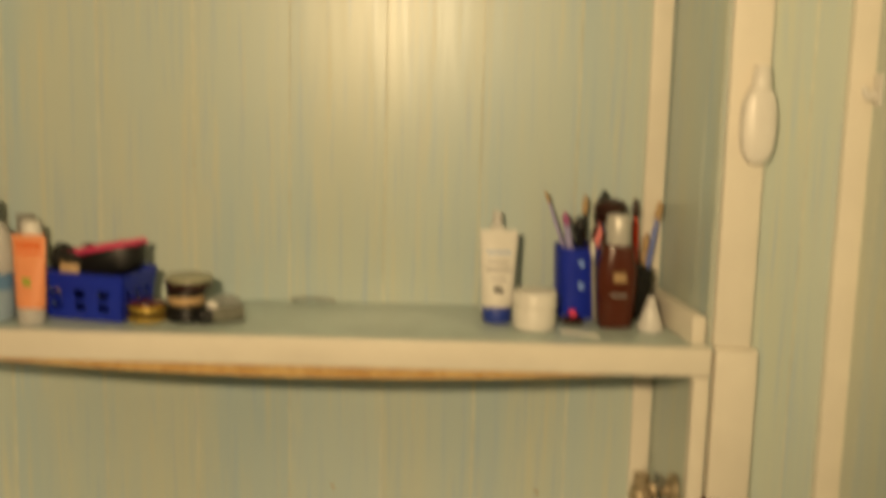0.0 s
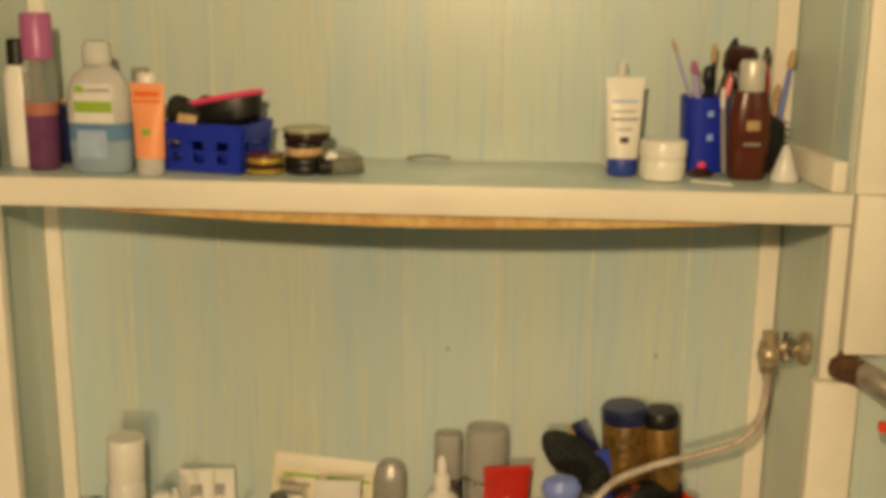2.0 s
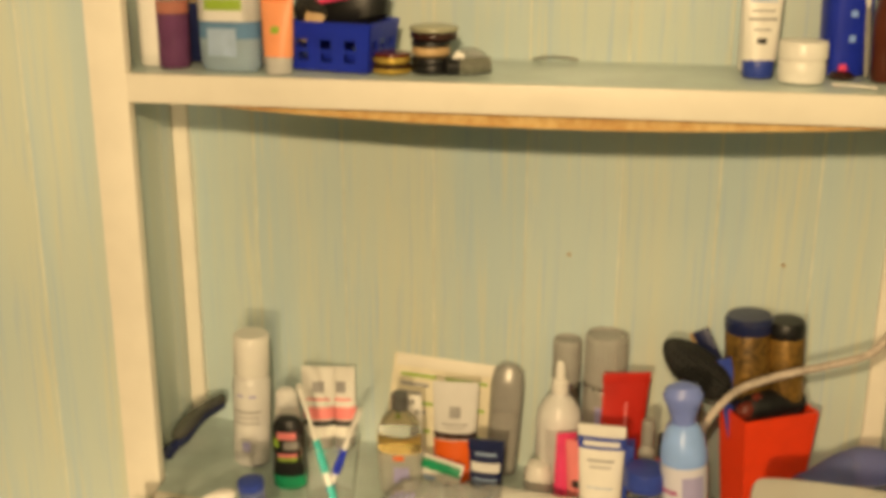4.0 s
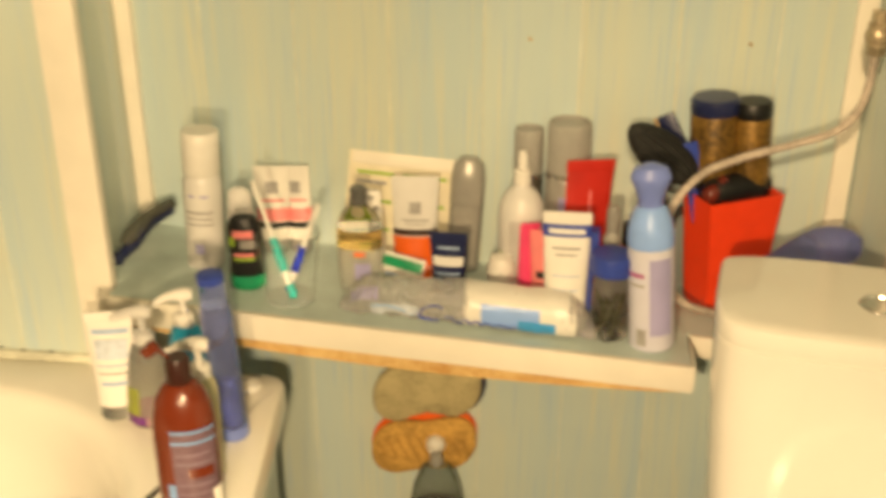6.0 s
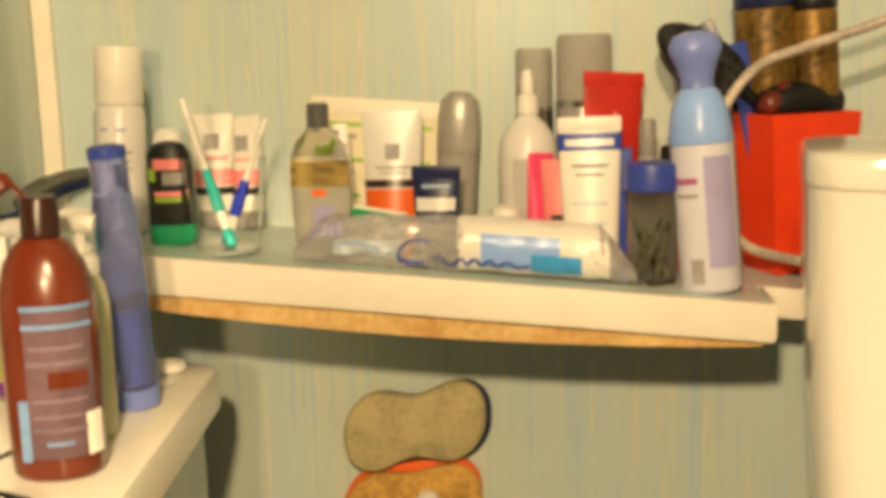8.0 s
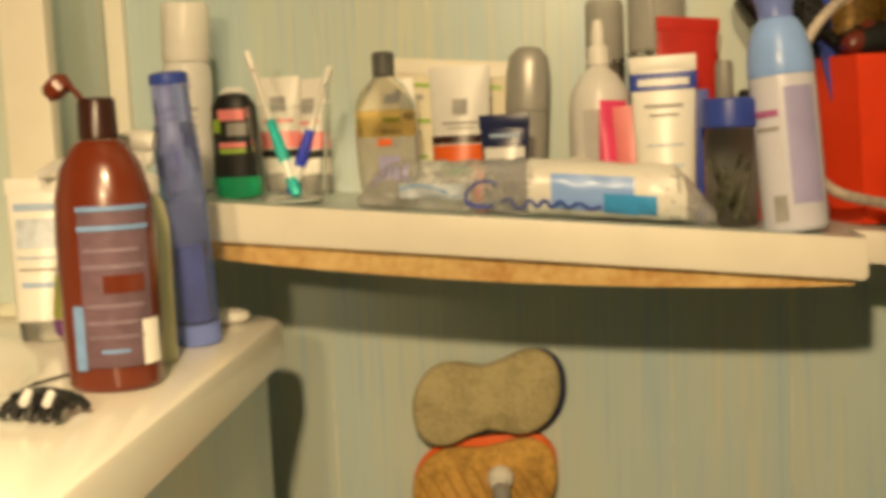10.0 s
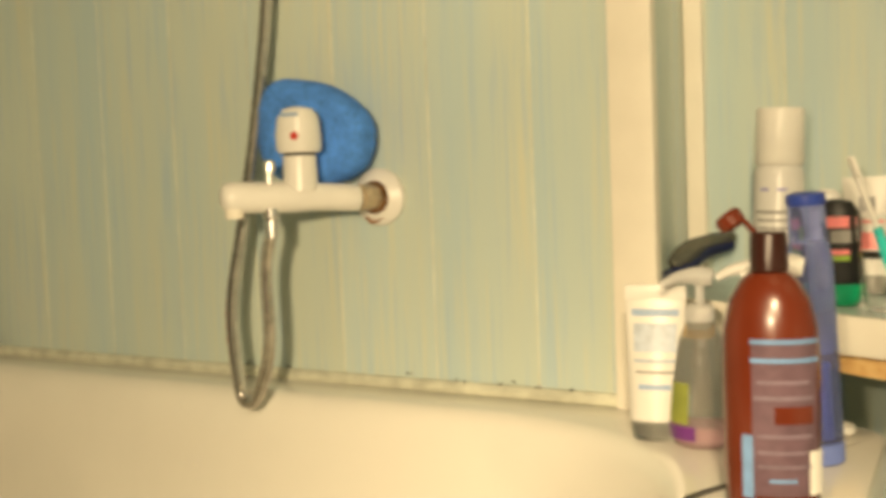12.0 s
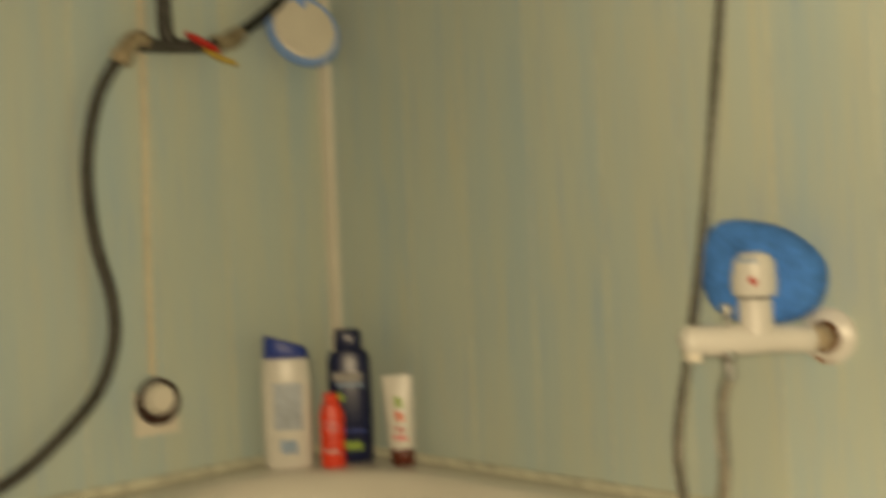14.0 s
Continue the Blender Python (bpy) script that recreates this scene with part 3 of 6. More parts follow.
def drain_pipe():
    t = thing("pipe_elbow", (0, 0, 0), "rusty grey pipe elbow coming out of the trim", "pipe")
    part("elbow", sweep([(0.405, 1.560, 1.184), (0.43, 1.53, 1.182), (0.455, 1.505, 1.172), (0.485, 1.497, 1.156), (0.52, 1.497, 1.150), (0.545, 1.497, 1.150)], 0.018, 16, 6), mat("grey_pipe", (0.34, 0.31, 0.26), 0.42, 0.45, vary=0.2, scale=60, bump=0.15), t)
    part("collar", sweep([(0.535, 1.497, 1.150), (0.545, 1.497, 1.150), (0.585, 1.497, 1.150)], [0.020] * 3 + [0.023] * 3 + [0.021] * 20, 16, 6), BRASS, t)
    part("nut", sweep([(0.580, 1.497, 1.150), (0.599, 1.497, 1.150)], 0.027, 6, 2), BRASS, t)
    part("rust_rim", sweep([(0.402, 1.565, 1.184), (0.408, 1.556, 1.1835), (0.416, 1.546, 1.183), (0.427, 1.533, 1.182)], [0.0215, 0.021, 0.0205, 0.0205, 0.020, 0.0198, 0.0195, 0.0190], 14, 3), mat("rust", (0.10, 0.045, 0.02), 0.85, vary=0.4, scale=120, bump=0.6), t, "dark rusted pipe end")
    part("lever", box(0.436, 0.538, 1.470, 1.486, 1.120, 1.134, 0.005), RED, t, "red lever handle")
    part("lever_stem", sweep([(0.536, 1.478, 1.127), (0.552, 1.485, 1.131), (0.556, 1.497, 1.142)], 0.006, 8, 4), STEEL, t)
    return t


drain_pipe()
fitting = thing("wall_catch", (0.437, 1.551, 1.695), "white plastic catch on the niche trim", "catch")
part("body", loft([[(a * math.copysign(abs(math.cos(u)) ** 0.7, math.cos(u)), -y, 0.054 + 0.054 * math.copysign(abs(math.sin(u)) ** 0.8, math.sin(u)) * k) for u in [2 * math.pi * j / 28 for j in range(28)]]
                   for a, y, k in ((0.024, 0.0, 1.0), (0.025, 0.008, 1.02), (0.022, 0.018, 0.95), (0.014, 0.023, 0.8))]), WHITE, fitting)
part("tip", lathe([(0.013, 0.1), (0.014, 0.11), (0.012, 0.13), (0.008, 0.135)], 16, 0.0, -0.010), WHITE, fitting)
t = thing("wall_hook", (0.594, 1.535, 1.800), "white plastic hook on the side wall", "hook")
part("plate", box(-0.004, 0.0, -0.014, 0.014, -0.022, 0.022, 0.0015), WHITE, t)
part("peg", sweep([(-0.004, 0, -0.004), (-0.016, 0, -0.010), (-0.020, 0, 0.004)], [0.006, 0.006, 0.0055, 0.005, 0.004], 10, 3), WHITE, t)
for x in (-0.167, 0.176):
    screw = tagged(part("screw", sweep([(x, 1.7955, 1.112), (x, 1.7915, 1.112)], [0.0045, 0.0035], 10, 2), BRASS), "small brown screw in the wall board", "screw", group="wall screws")

# ---- upper shelf ----
US = 1.4315


def spray_bottle_two_phase():
    t = thing("bottle", (-0.760, 1.628, US), "clear bottle with violet liquid and mauve cap", "bottle")
    part("body", lathe([(0.0238, 0.099), (0.024, 0.1), (0.024, 0.150), (0.022, 0.158), (0.018, 0.162)]), CLEAR, t)
    part("liquid", lathe([(0.022, 0), (0.0236, 0.003), (0.0239, 0.078), (0.0236, 0.079)]), VIOLETL, t, "dark violet liquid")
    part("cap", lathe([(0.020, 0.160), (0.0225, 0.162), (0.0225, 0.222), (0.020, 0.226)]), MAUVE, t)
    part("upper_liquid", lathe([(0.0236, 0.0795), (0.0239, 0.081), (0.0239, 0.097), (0.0236, 0.0985)]), PEACHLIQ, t)


def micellar():
    t = thing("bottle", (-0.667, 1.615, US), "flat clear bottle of blue and clear make-up remover", "bottle")
    part("body", oval([(0.0463, 0.072), (0.0462, 0.105), (0.043, 0.125), (0.034, 0.142), (0.020, 0.152), (0.017, 0.156)], 0.52, 2.6), CLOUDY, t)
    part("liquid", oval([(0.040, 0), (0.044, 0.004), (0.0462, 0.045), (0.046, 0.047)], 0.52, 2.6), PALEWATER, t, "pale blue lower liquid")
    part("blue_liquid", oval([(0.046, 0.0475), (0.0463, 0.049), (0.0463, 0.070), (0.046, 0.0715)], 0.53, 2.6), WATER, t)
    part("cap", lathe([(0.019, 0.154), (0.0205, 0.156), (0.0205, 0.180), (0.017, 0.187), (0.01, 0.189)]), CLOUDY, t)
    part("label", wrap(0.046, 0.024, 0.072, 0.128, 232, 300, 2.6, a1=0.044, b1=0.0235), PEARL, t)
    part("print", wrap(0.046, 0.024, 0.088, 0.104, 236, 298, 2.6, off=0.0014), LIME, t)
    part("print", wrap(0.0445, 0.0235, 0.116, 0.126, 236, 258, 2.6, off=0.0014), LIME, t)
    part("print", wrap(0.0445, 0.0235, 0.117, 0.122, 260, 296, 2.6, off=0.0014), INK, t)
    part("print", wrap(0.046, 0.024, 0.022, 0.062, 240, 285, 2.6, off=0.001), BLUEINK, t)


def jar(place, r, h, body_mat, lid_mat, label, lid=0.3, name="cream_jar"):
    t = thing(name, place, label, "jar")
    k = h * (1 - lid)
    part("body", lathe([(r * 0.86, 0), (r * 0.95, 0.002), (r * 0.98, k * 0.5), (r * 0.96, k - 0.003), (r * 0.9, k)]), body_mat, t)
    part("lid", lathe([(r * 0.95, k + 0.0005), (r, k + 0.002), (r, h - 0.004), (r * 0.95, h - 0.001), (r * 0.8, h)]), lid_mat, t)
    return t


def basket():
    t = thing("basket", (-0.510, 1.66, US), "cobalt blue perforated plastic basket filled with brushes", "basket", turn=-13)
    w, d, h = 0.066, 0.047, 0.069
    part("bottom", box(-w * 0.92, w * 0.92, -d * 0.9, d * 0.9, 0.0, 0.003, 0.001), BLUE, t)

    def side(a, b, name="side"):
        a, b = Vector(a), Vector(b)
        bm = bmesh.new()
        cols, zs = [0, 0.10, 0.24, 0.40, 0.54, 0.70, 0.84, 1.0], [0.002, 0.014, 0.027, 0.033, 0.046, 0.057, h]
        nrm = (b - a).cross(Vector((0, 0, 1))).normalized() * 0.0022
        pts = {}
        for i, u in enumerate(cols):
            for j, z in enumerate(zs):
                out = 1 + 0.14 * z / h
                for s in (0, 1):
                    p = a.lerp(b, u)
                    pts[i, j, s] = bm.verts.new((p.x * out + nrm.x * s, p.y * out + nrm.y * s, z))
        holes = {(i, j) for i in (1, 3, 5) for j in (1, 3)}
        for i in range(len(cols) - 1):
            for j in range(len(zs) - 1):
                if (i, j) in holes:
                    for (p, q) in (((i, j), (i + 1, j)), ((i + 1, j), (i + 1, j + 1)), ((i + 1, j + 1), (i, j + 1)), ((i, j + 1), (i, j))):
                        bm.faces.new((pts[p[0], p[1], 0], pts[q[0], q[1], 0], pts[q[0], q[1], 1], pts[p[0], p[1], 1]))
                    continue
                for s in (0, 1):
                    bm.faces.new((pts[i, j, s], pts[i + 1, j, s], pts[i + 1, j + 1, s], pts[i, j + 1, s]))
        for i in range(len(cols) - 1):
            j = len(zs) - 1
            bm.faces.new((pts[i, j, 0], pts[i + 1, j, 0], pts[i + 1, j, 1], pts[i, j, 1]))
        part(name, bm, BLUE, t)
    c = [(-w * 0.92, -d * 0.9, 0), (w * 0.92, -d * 0.9, 0), (w * 0.92, d * 0.9, 0), (-w * 0.92, d * 0.9, 0)]
    for k in range(4):
        side(c[k], c[(k + 1) % 4])
    e = 1.15
    part("rim", sweep([(-w * e * 0.92, -d * e * 0.9, h), (w * e * 0.92, -d * e * 0.9, h), (w * e * 0.92, d * e * 0.9, h), (-w * e * 0.92, d * e * 0.9, h), (-w * e * 0.92, -d * e * 0.9, h)], 0.003, 8, 1), BLUE, t)
    pad = thing("hair_brush", (-0.496, 1.666, US + 0.072), "black oval brush with a hot pink rim in the basket", "brush", turn=-4, tilt=(-7, -12))
    part("head", loft([ring(0.062 * k, 0.036 * k, z, 28, 2.2) for k, z in ((0.6, -0.014), (0.88, -0.004), (0.97, 0.012), (0.98, 0.026), (0.7, 0.031))]), BLACK, pad)
    part("rim", sweep([(0.0625 * math.cos(u), 0.037 * math.sin(u), 0.030) for u in [2 * math.pi * k / 16 for k in range(17)]], 0.0045, 8, 3), PINK, pad, "hot pink rubber rim")
    part("bristles", loft([ring(0.040, 0.024, 0.0315, 24), ring(0.034, 0.020, 0.036, 24)]), SOOT, pad)
    lump = thing("hair_tie", (-0.545, 1.662, US + 0.080), "black fabric hair tie on the basket", "hair tie", tilt=(20, 0))
    part("loop", sweep([(0.026 * math.cos(u), 0.016 * math.sin(u), 0.008 + 0.008 * math.sin(3 * u)) for u in [2 * math.pi * k / 12 for k in range(13)]], 0.011, 10, 4), SOOT, lump)
    card = thing("card", (-0.553, 1.628, US + 0.04), "tan card sticking out of the basket", "card", tilt=(-8, 14))
    part("sheet", box(-0.014, 0.014, -0.001, 0.001, 0, 0.045, 0.0005), TAN, card)


def compacts():
    for x, y, z, r, h, lo, hi, lab in ((-0.430, 1.632, 0, 0.031, 0.013, GILT, DKBROWN, "brown and gold powder compact"), (-0.372, 1.640, 0, 0.031, 0.024, BLACK, BLACK, "black powder compact with clear window"),
                                       (-0.374, 1.645, 0.0245, 0.029, 0.022, TAN, BLACK, "tan powder jar stacked on a compact"), (-0.370, 1.648, 0.047, 0.036, 0.020, DKBROWN, mat("olive_grey_lid", (0.36, 0.36, 0.25), 0.25, vary=0.1, scale=40), "jar with cloudy screw lid on a stack")):
        jar((x, y, US + z), r, h, lo, hi, lab, 0.42, "compact")
    jar((-0.430, 1.634, US + 0.0135), 0.029, 0.016, GILT, BROWN, "small brown compact with a gold rim", 0.4, "compact")
    t = thing("compact", (-0.322, 1.672, US + 0.001), "clear round compact lying open", "compact", tilt=(25, 12))
    part("pan", lathe([(0.024, 0.004), (0.026, 0.006), (0.026, 0.012), (0.02, 0.013)]), CLOUDY, t)
    part("lid", lathe([(0.026, 0.014), (0.027, 0.016), (0.025, 0.022), (0.012, 0.024)]), CLEAR, t)
    t = thing("pencil_sharpener", (-0.343, 1.625, US), "small white plastic sharpener", "sharpener", tilt=(0, 28))
    part("body", box(-0.008, 0.008, -0.008, 0.008, 0.004, 0.036, 0.003), WHITE, t)
    t = thing("lipstick", (-0.318, 1.622, US + 0.0125), "grey lipstick tube lying on the shelf", "lipstick", turn=18)
    part("case", sweep([(-0.012, 0, 0), (0.0, 0, 0), (0.034, 0.0, 0.002)], 0.0125, 14, 4), mat("grey_olive_case", (0.17, 0.175, 0.14), 0.3, vary=0.25, scale=90), t)
    part("base", sweep([(-0.030, 0, 0), (-0.0125, 0, 0)], 0.0115, 14, 2), BLACK, t)
    t = thing("hair_pin", (-0.20, 1.786, US + 0.0022), "dark bent hair pin by the wall", "hair pin")
    part("wire", sweep([(-0.035, 0, -0.001), (-0.02, -0.004, 0.003), (0.0, -0.002, 0.004), (0.035, -0.002, 0.001)], 0.0012, 8, 4), mat("pin_metal", (0.12, 0.09, 0.06), 0.4, 0.6, vary=0.2, scale=90), t)


def brush_cup():
    t = thing("cup", (0.220, 1.742, US), "cobalt blue plastic cup holding make-up brushes", "cup", turn=10)
    n = 28
    part("wall", loft([ring(0.030, 0.030, 0, n, 3), ring(0.0345, 0.0345, 0.112, n, 3), ring(0.032, 0.032, 0.112, n, 3), ring(0.028, 0.028, 0.004, n, 3)]), BLUE, t)
    part("print", wrap(0.0315, 0.0315, 0.048, 0.058, 267, 273, 3, off=0.001), SKY, t)
    part("print", wrap(0.033, 0.033, 0.084, 0.093, 266, 272, 3, off=0.001), SKY, t)


def cosmetic_brush(foot, tip, r, handle, head, head_len, head_r, label, cat="make-up brush"):
    t = thing("makeup_brush", foot, label, cat, group="brushes in the cup")
    d = Vector(tip) - Vector(foot)
    k = (d.length - head_len) / d.length
    part("handle", sweep([(0, 0, 0), tuple(d * k * 0.5), tuple(d * k)], [r * 0.7, r, r, r, r, r, r, r, r * 0.8], 10, 4), handle, t)
    part("head", sweep([tuple(d * k), tuple(d * (k + (1 - k) * 0.5)), tuple(d)], [head_r * 0.7, head_r * 0.9, head_r, head_r, head_r, head_r * 0.9, head_r * 0.8, head_r * 0.6, head_r * 0.3], 12, 4), head, t)


def upper_things():
    spray_bottle_two_phase()
    t = thing("wash_bag", (-0.738, 1.708, US), "navy fabric wash bag at the back of the shelf", "bag")
    part("pouch", oval([(0.072, 0), (0.076, 0.006), (0.075, 0.06), (0.070, 0.082), (0.060, 0.088)], 0.45, 3.4), NAVY, t)
    part("zip", box(-0.058, 0.058, -0.004, 0.004, 0.0885, 0.094, 0.002), TAN, t)
    t = thing("bottle", (-0.797, 1.640, US), "white lotion bottle with black cap in the niche corner", "bottle")
    part("body", oval([(0.019, 0), (0.021, 0.003), (0.021, 0.135), (0.015, 0.150)], 0.8, 2.4), WHITE, t)
    part("cap", lathe([(0.0135, 0.1505), (0.0145, 0.152), (0.0135, 0.185), (0.011, 0.188)], 20), BLACK, t)
    micellar()
    t = thing("bottle", (-0.635, 1.705, US), "clear bottle with grey cap at the back", "bottle")
    part("body", lathe([(0.024, 0), (0.026, 0.003), (0.026, 0.10), (0.014, 0.115)]), CLOUDY, t)
    part("cap", lathe([(0.014, 0.1155), (0.014, 0.142), (0.011, 0.144)]), GREYP, t)
    squeeze_tube((-0.588, 1.592, US), 0.051, 0.032, 0.131, 0.024, PEACH, CLOUDY, "peach squeeze tube standing on a clear cap", turn=-4,
                 bars=((0.113, 0.119, 0.5, ORANGE), (0.104, 0.107, 0.55, ORANGE), (0.058, 0.068, 0.16, LIME)))
    t = thing("bottle", (-0.612, 1.665, US), "white roll-on bottle behind a peach tube", "bottle")
    part("body", lathe([(0.018, 0), (0.02, 0.003), (0.02, 0.09), (0.012, 0.105)]), NAVY, t)
    part("cap", lathe([(0.014, 0.1055), (0.015, 0.107), (0.015, 0.135), (0.012, 0.14)]), WHITE, t)
    basket()
    compacts()
    squeeze_tube((0.095, 1.685, US), 0.057, 0.034, 0.142, 0.024, WHITE, ROYAL, "white cream tube standing on a navy cap", turn=4,
                 bars=((0.048, 0.056, 0.16, BLACK), (0.080, 0.084, 0.5, INK), (0.092, 0.095, 0.4, INK), (0.106, 0.110, 0.45, BLUEINK), (0.066, 0.069, 0.3, INK)))
    t = thing("bottle", (0.094, 1.745, US), "white bottle behind the cream tube", "bottle")
    part("body", lathe([(0.022, 0), (0.023, 0.002), (0.023, 0.12), (0.01, 0.14), (0.008, 0.142), (0.008, 0.160), (0.005, 0.163)]), PEARL, t)
    jar((0.150, 1.648, US), 0.0335, 0.058, WHITE, WHITE, "white cream jar with white screw lid", 0.45)
    t = thing("earring", (0.212, 1.69, US), "dark red bauble lying on the shelf", "earring")
    part("pad", lathe([(0.017, 0), (0.019, 0.003), (0.013, 0.009), (0.004, 0.011)], cx=0.0), DKBROWN, t)
    part("bead", lathe([(0.003, 0.0095), (0.006, 0.011), (0.007, 0.015), (0.005, 0.020), (0.002, 0.021)], 14, 0.0, -0.004), PINK, t)
    t = thing("cotton_bud", (0.215, 1.607, US + 0.0025), "white cotton bud lying on the shelf", "cotton bud", turn=-25)
    part("stick", sweep([(-0.03, 0, 0), (0, 0, 0), (0.03, 0, 0)], 0.002, 8, 3), WHITE, t)
    brush_cup()
    c = (0.226, 1.742)
    for fx, fy, tx, ty, tz, r, hm, hd, hl, hr, lab in (
            (0.01, 0.0, -0.058, 0.01, 0.195, 0.0028, LILAC, TAN, 0.02, 0.003, "thin lilac make-up pencil"), (0.0, 0.0, -0.028, -0.012, 0.165, 0.006, LILAC, MAUVE, 0.02, 0.006, "lilac mascara wand in the cup"),
            (0.004, 0.01, -0.004, -0.005, 0.158, 0.008, BLACK, BLACK, 0.03, 0.010, "black mascara tube in the cup"), (0.0, 0.0, 0.006, 0.01, 0.190, 0.004, BLACK, TAN, 0.03, 0.005, "black eyeliner pencil in the cup"),
            (-0.01, 0.0, 0.036, 0.008, 0.198, 0.004, DKBROWN, SOOT, 0.05, 0.009, "black bristled eye brush"), (-0.005, -0.005, 0.038, -0.008, 0.172, 0.006, ROSE, ROSE, 0.03, 0.007, "rose lip pencil in the cup")):
        cosmetic_brush((c[0] + fx, c[1] + fy, US + 0.006), (c[0] + tx, c[1] + ty, US + tz), r, hm, hd, hl, hr, lab)
    t = thing("bottle", (0.274, 1.672, US), "dark brown lotion bottle with silver cap", "bottle", turn=5)
    part("body", loft([ring(a, b, z, 28, 2.6) for a, b, z in ((0.024, 0.017, 0), (0.026, 0.019, 0.003), (0.030, 0.021, 0.06), (0.030, 0.021, 0.09), (0.024, 0.018, 0.122), (0.023, 0.017, 0.126))]), mat("chestnut_plastic", (0.080, 0.016, 0.006), 0.28, vary=0.1, scale=20), t)
    part("cap", lathe([(0.0175, 0.1265), (0.0185, 0.128), (0.0185, 0.166), (0.016, 0.171)]), MATTSILVER, t, "matt silver cap")
    part("print", wrap(0.030, 0.021, 0.072, 0.086, 258, 284, 2.6, off=0.001), TAN, t)
    part("print", wrap(0.030, 0.021, 0.050, 0.054, 252, 288, 2.6, off=0.001), SILVER, t)
    t = thing("powder_brush", (0.268, 1.735, US), "big brown powder brush standing behind a bottle", "make-up brush")
    part("handle", lathe([(0.008, 0), (0.009, 0.002), (0.009, 0.12), (0.012, 0.135)], 16), BLACK, t)
    part("ferrule", lathe([(0.012, 0.1355), (0.016, 0.150)], 16), CHROME, t)
    part("head", lathe([(0.016, 0.1505), (0.023, 0.163), (0.026, 0.174), (0.021, 0.184), (0.008, 0.188)], 20), DKBROWN, t)
    t = thing("round_brush", (0.308, 1.735, US + 0.043), "black spiky round hair brush", "brush", tilt=(8, 6))
    bm = lathe([(0.02, -0.040), (0.028, -0.034), (0.031, 0.0), (0.028, 0.034), (0.015, 0.042)], 18)
    for k in range(90):
        u, z = k * 2.4, -0.036 + 0.074 * (k % 30) / 30
        a, b = Vector((0.027 * math.cos(u), 0.027 * math.sin(u), z)), Vector((0.036 * math.cos(u), 0.036 * math.sin(u), z))
        sweep([tuple(a), tuple(b)], [0.0016, 0.001], 4, 1, bm=bm)
    part("bristles", bm, SOOT, t)
    for px, tx, tz, hm, hd, lab in ((0.318, 0.312, 0.185, RED, DKBROWN, "thin red-tipped make-up brush"), (0.322, 0.333, 0.13, TAN, TAN, "small tan make-up sponge stick"), (0.325, 0.352, 0.182, PERI, TAN, "blue pencil leaning on the niche wall")):
        cosmetic_brush((px, 1.758, US + 0.003), (tx, 1.765, US + tz), 0.0045, hm, hd, 0.03, 0.006, lab)
    cosmetic_brush((0.247, 1.695, US + 0.002), (0.240, 1.708, US + 0.128), 0.004, SILVER, WHITE, 0.03, 0.004, "silver tweezers leaning on the blue cup", "tweezers")
    t = thing("nozzle", (0.326, 1.655, US), "white conical plastic nozzle standing on the shelf", "nozzle")
    part("cone", lathe([(0.020, 0), (0.0205, 0.003), (0.010, 0.035), (0.005, 0.050), (0.004, 0.051)]), PEARL, t)


upper_things()

# ---- lower shelf ----


def on_shelf(x, y, lift=0.0006):
    return (x, y, lower_top(x) + lift)


def razor():
    t = thing("hair_clipper", on_shelf(-0.800, 1.700, 0.014), "small clipper with a navy handle and cloudy cover", "clipper", turn=66, tilt=(0, -8))
    part("handle", sweep([(-0.080, 0, 0.0), (-0.06, 0, 0.004), (-0.02, 0, 0.010), (0.02, 0.004, 0.020), (0.07, 0.0, 0.022)], [0.011, 0.0135, 0.014, 0.013, 0.011, 0.010, 0.009, 0.009, 0.010, 0.011, 0.010], 12, 5), NAVY, t)
    part("cover", sweep([(-0.045, 0.002, 0.018), (-0.01, 0.003, 0.028), (0.03, 0.003, 0.034), (0.075, 0, 0.030)], [0.008, 0.011, 0.013, 0.014, 0.014, 0.014, 0.014, 0.013, 0.012, 0.010], 14, 5), mat("smoky_cover", (0.30, 0.30, 0.26), 0.22, vary=0.1, scale=60, bump=0.1, trans=0.75, ior=1.15), t, "smoky clear cover")


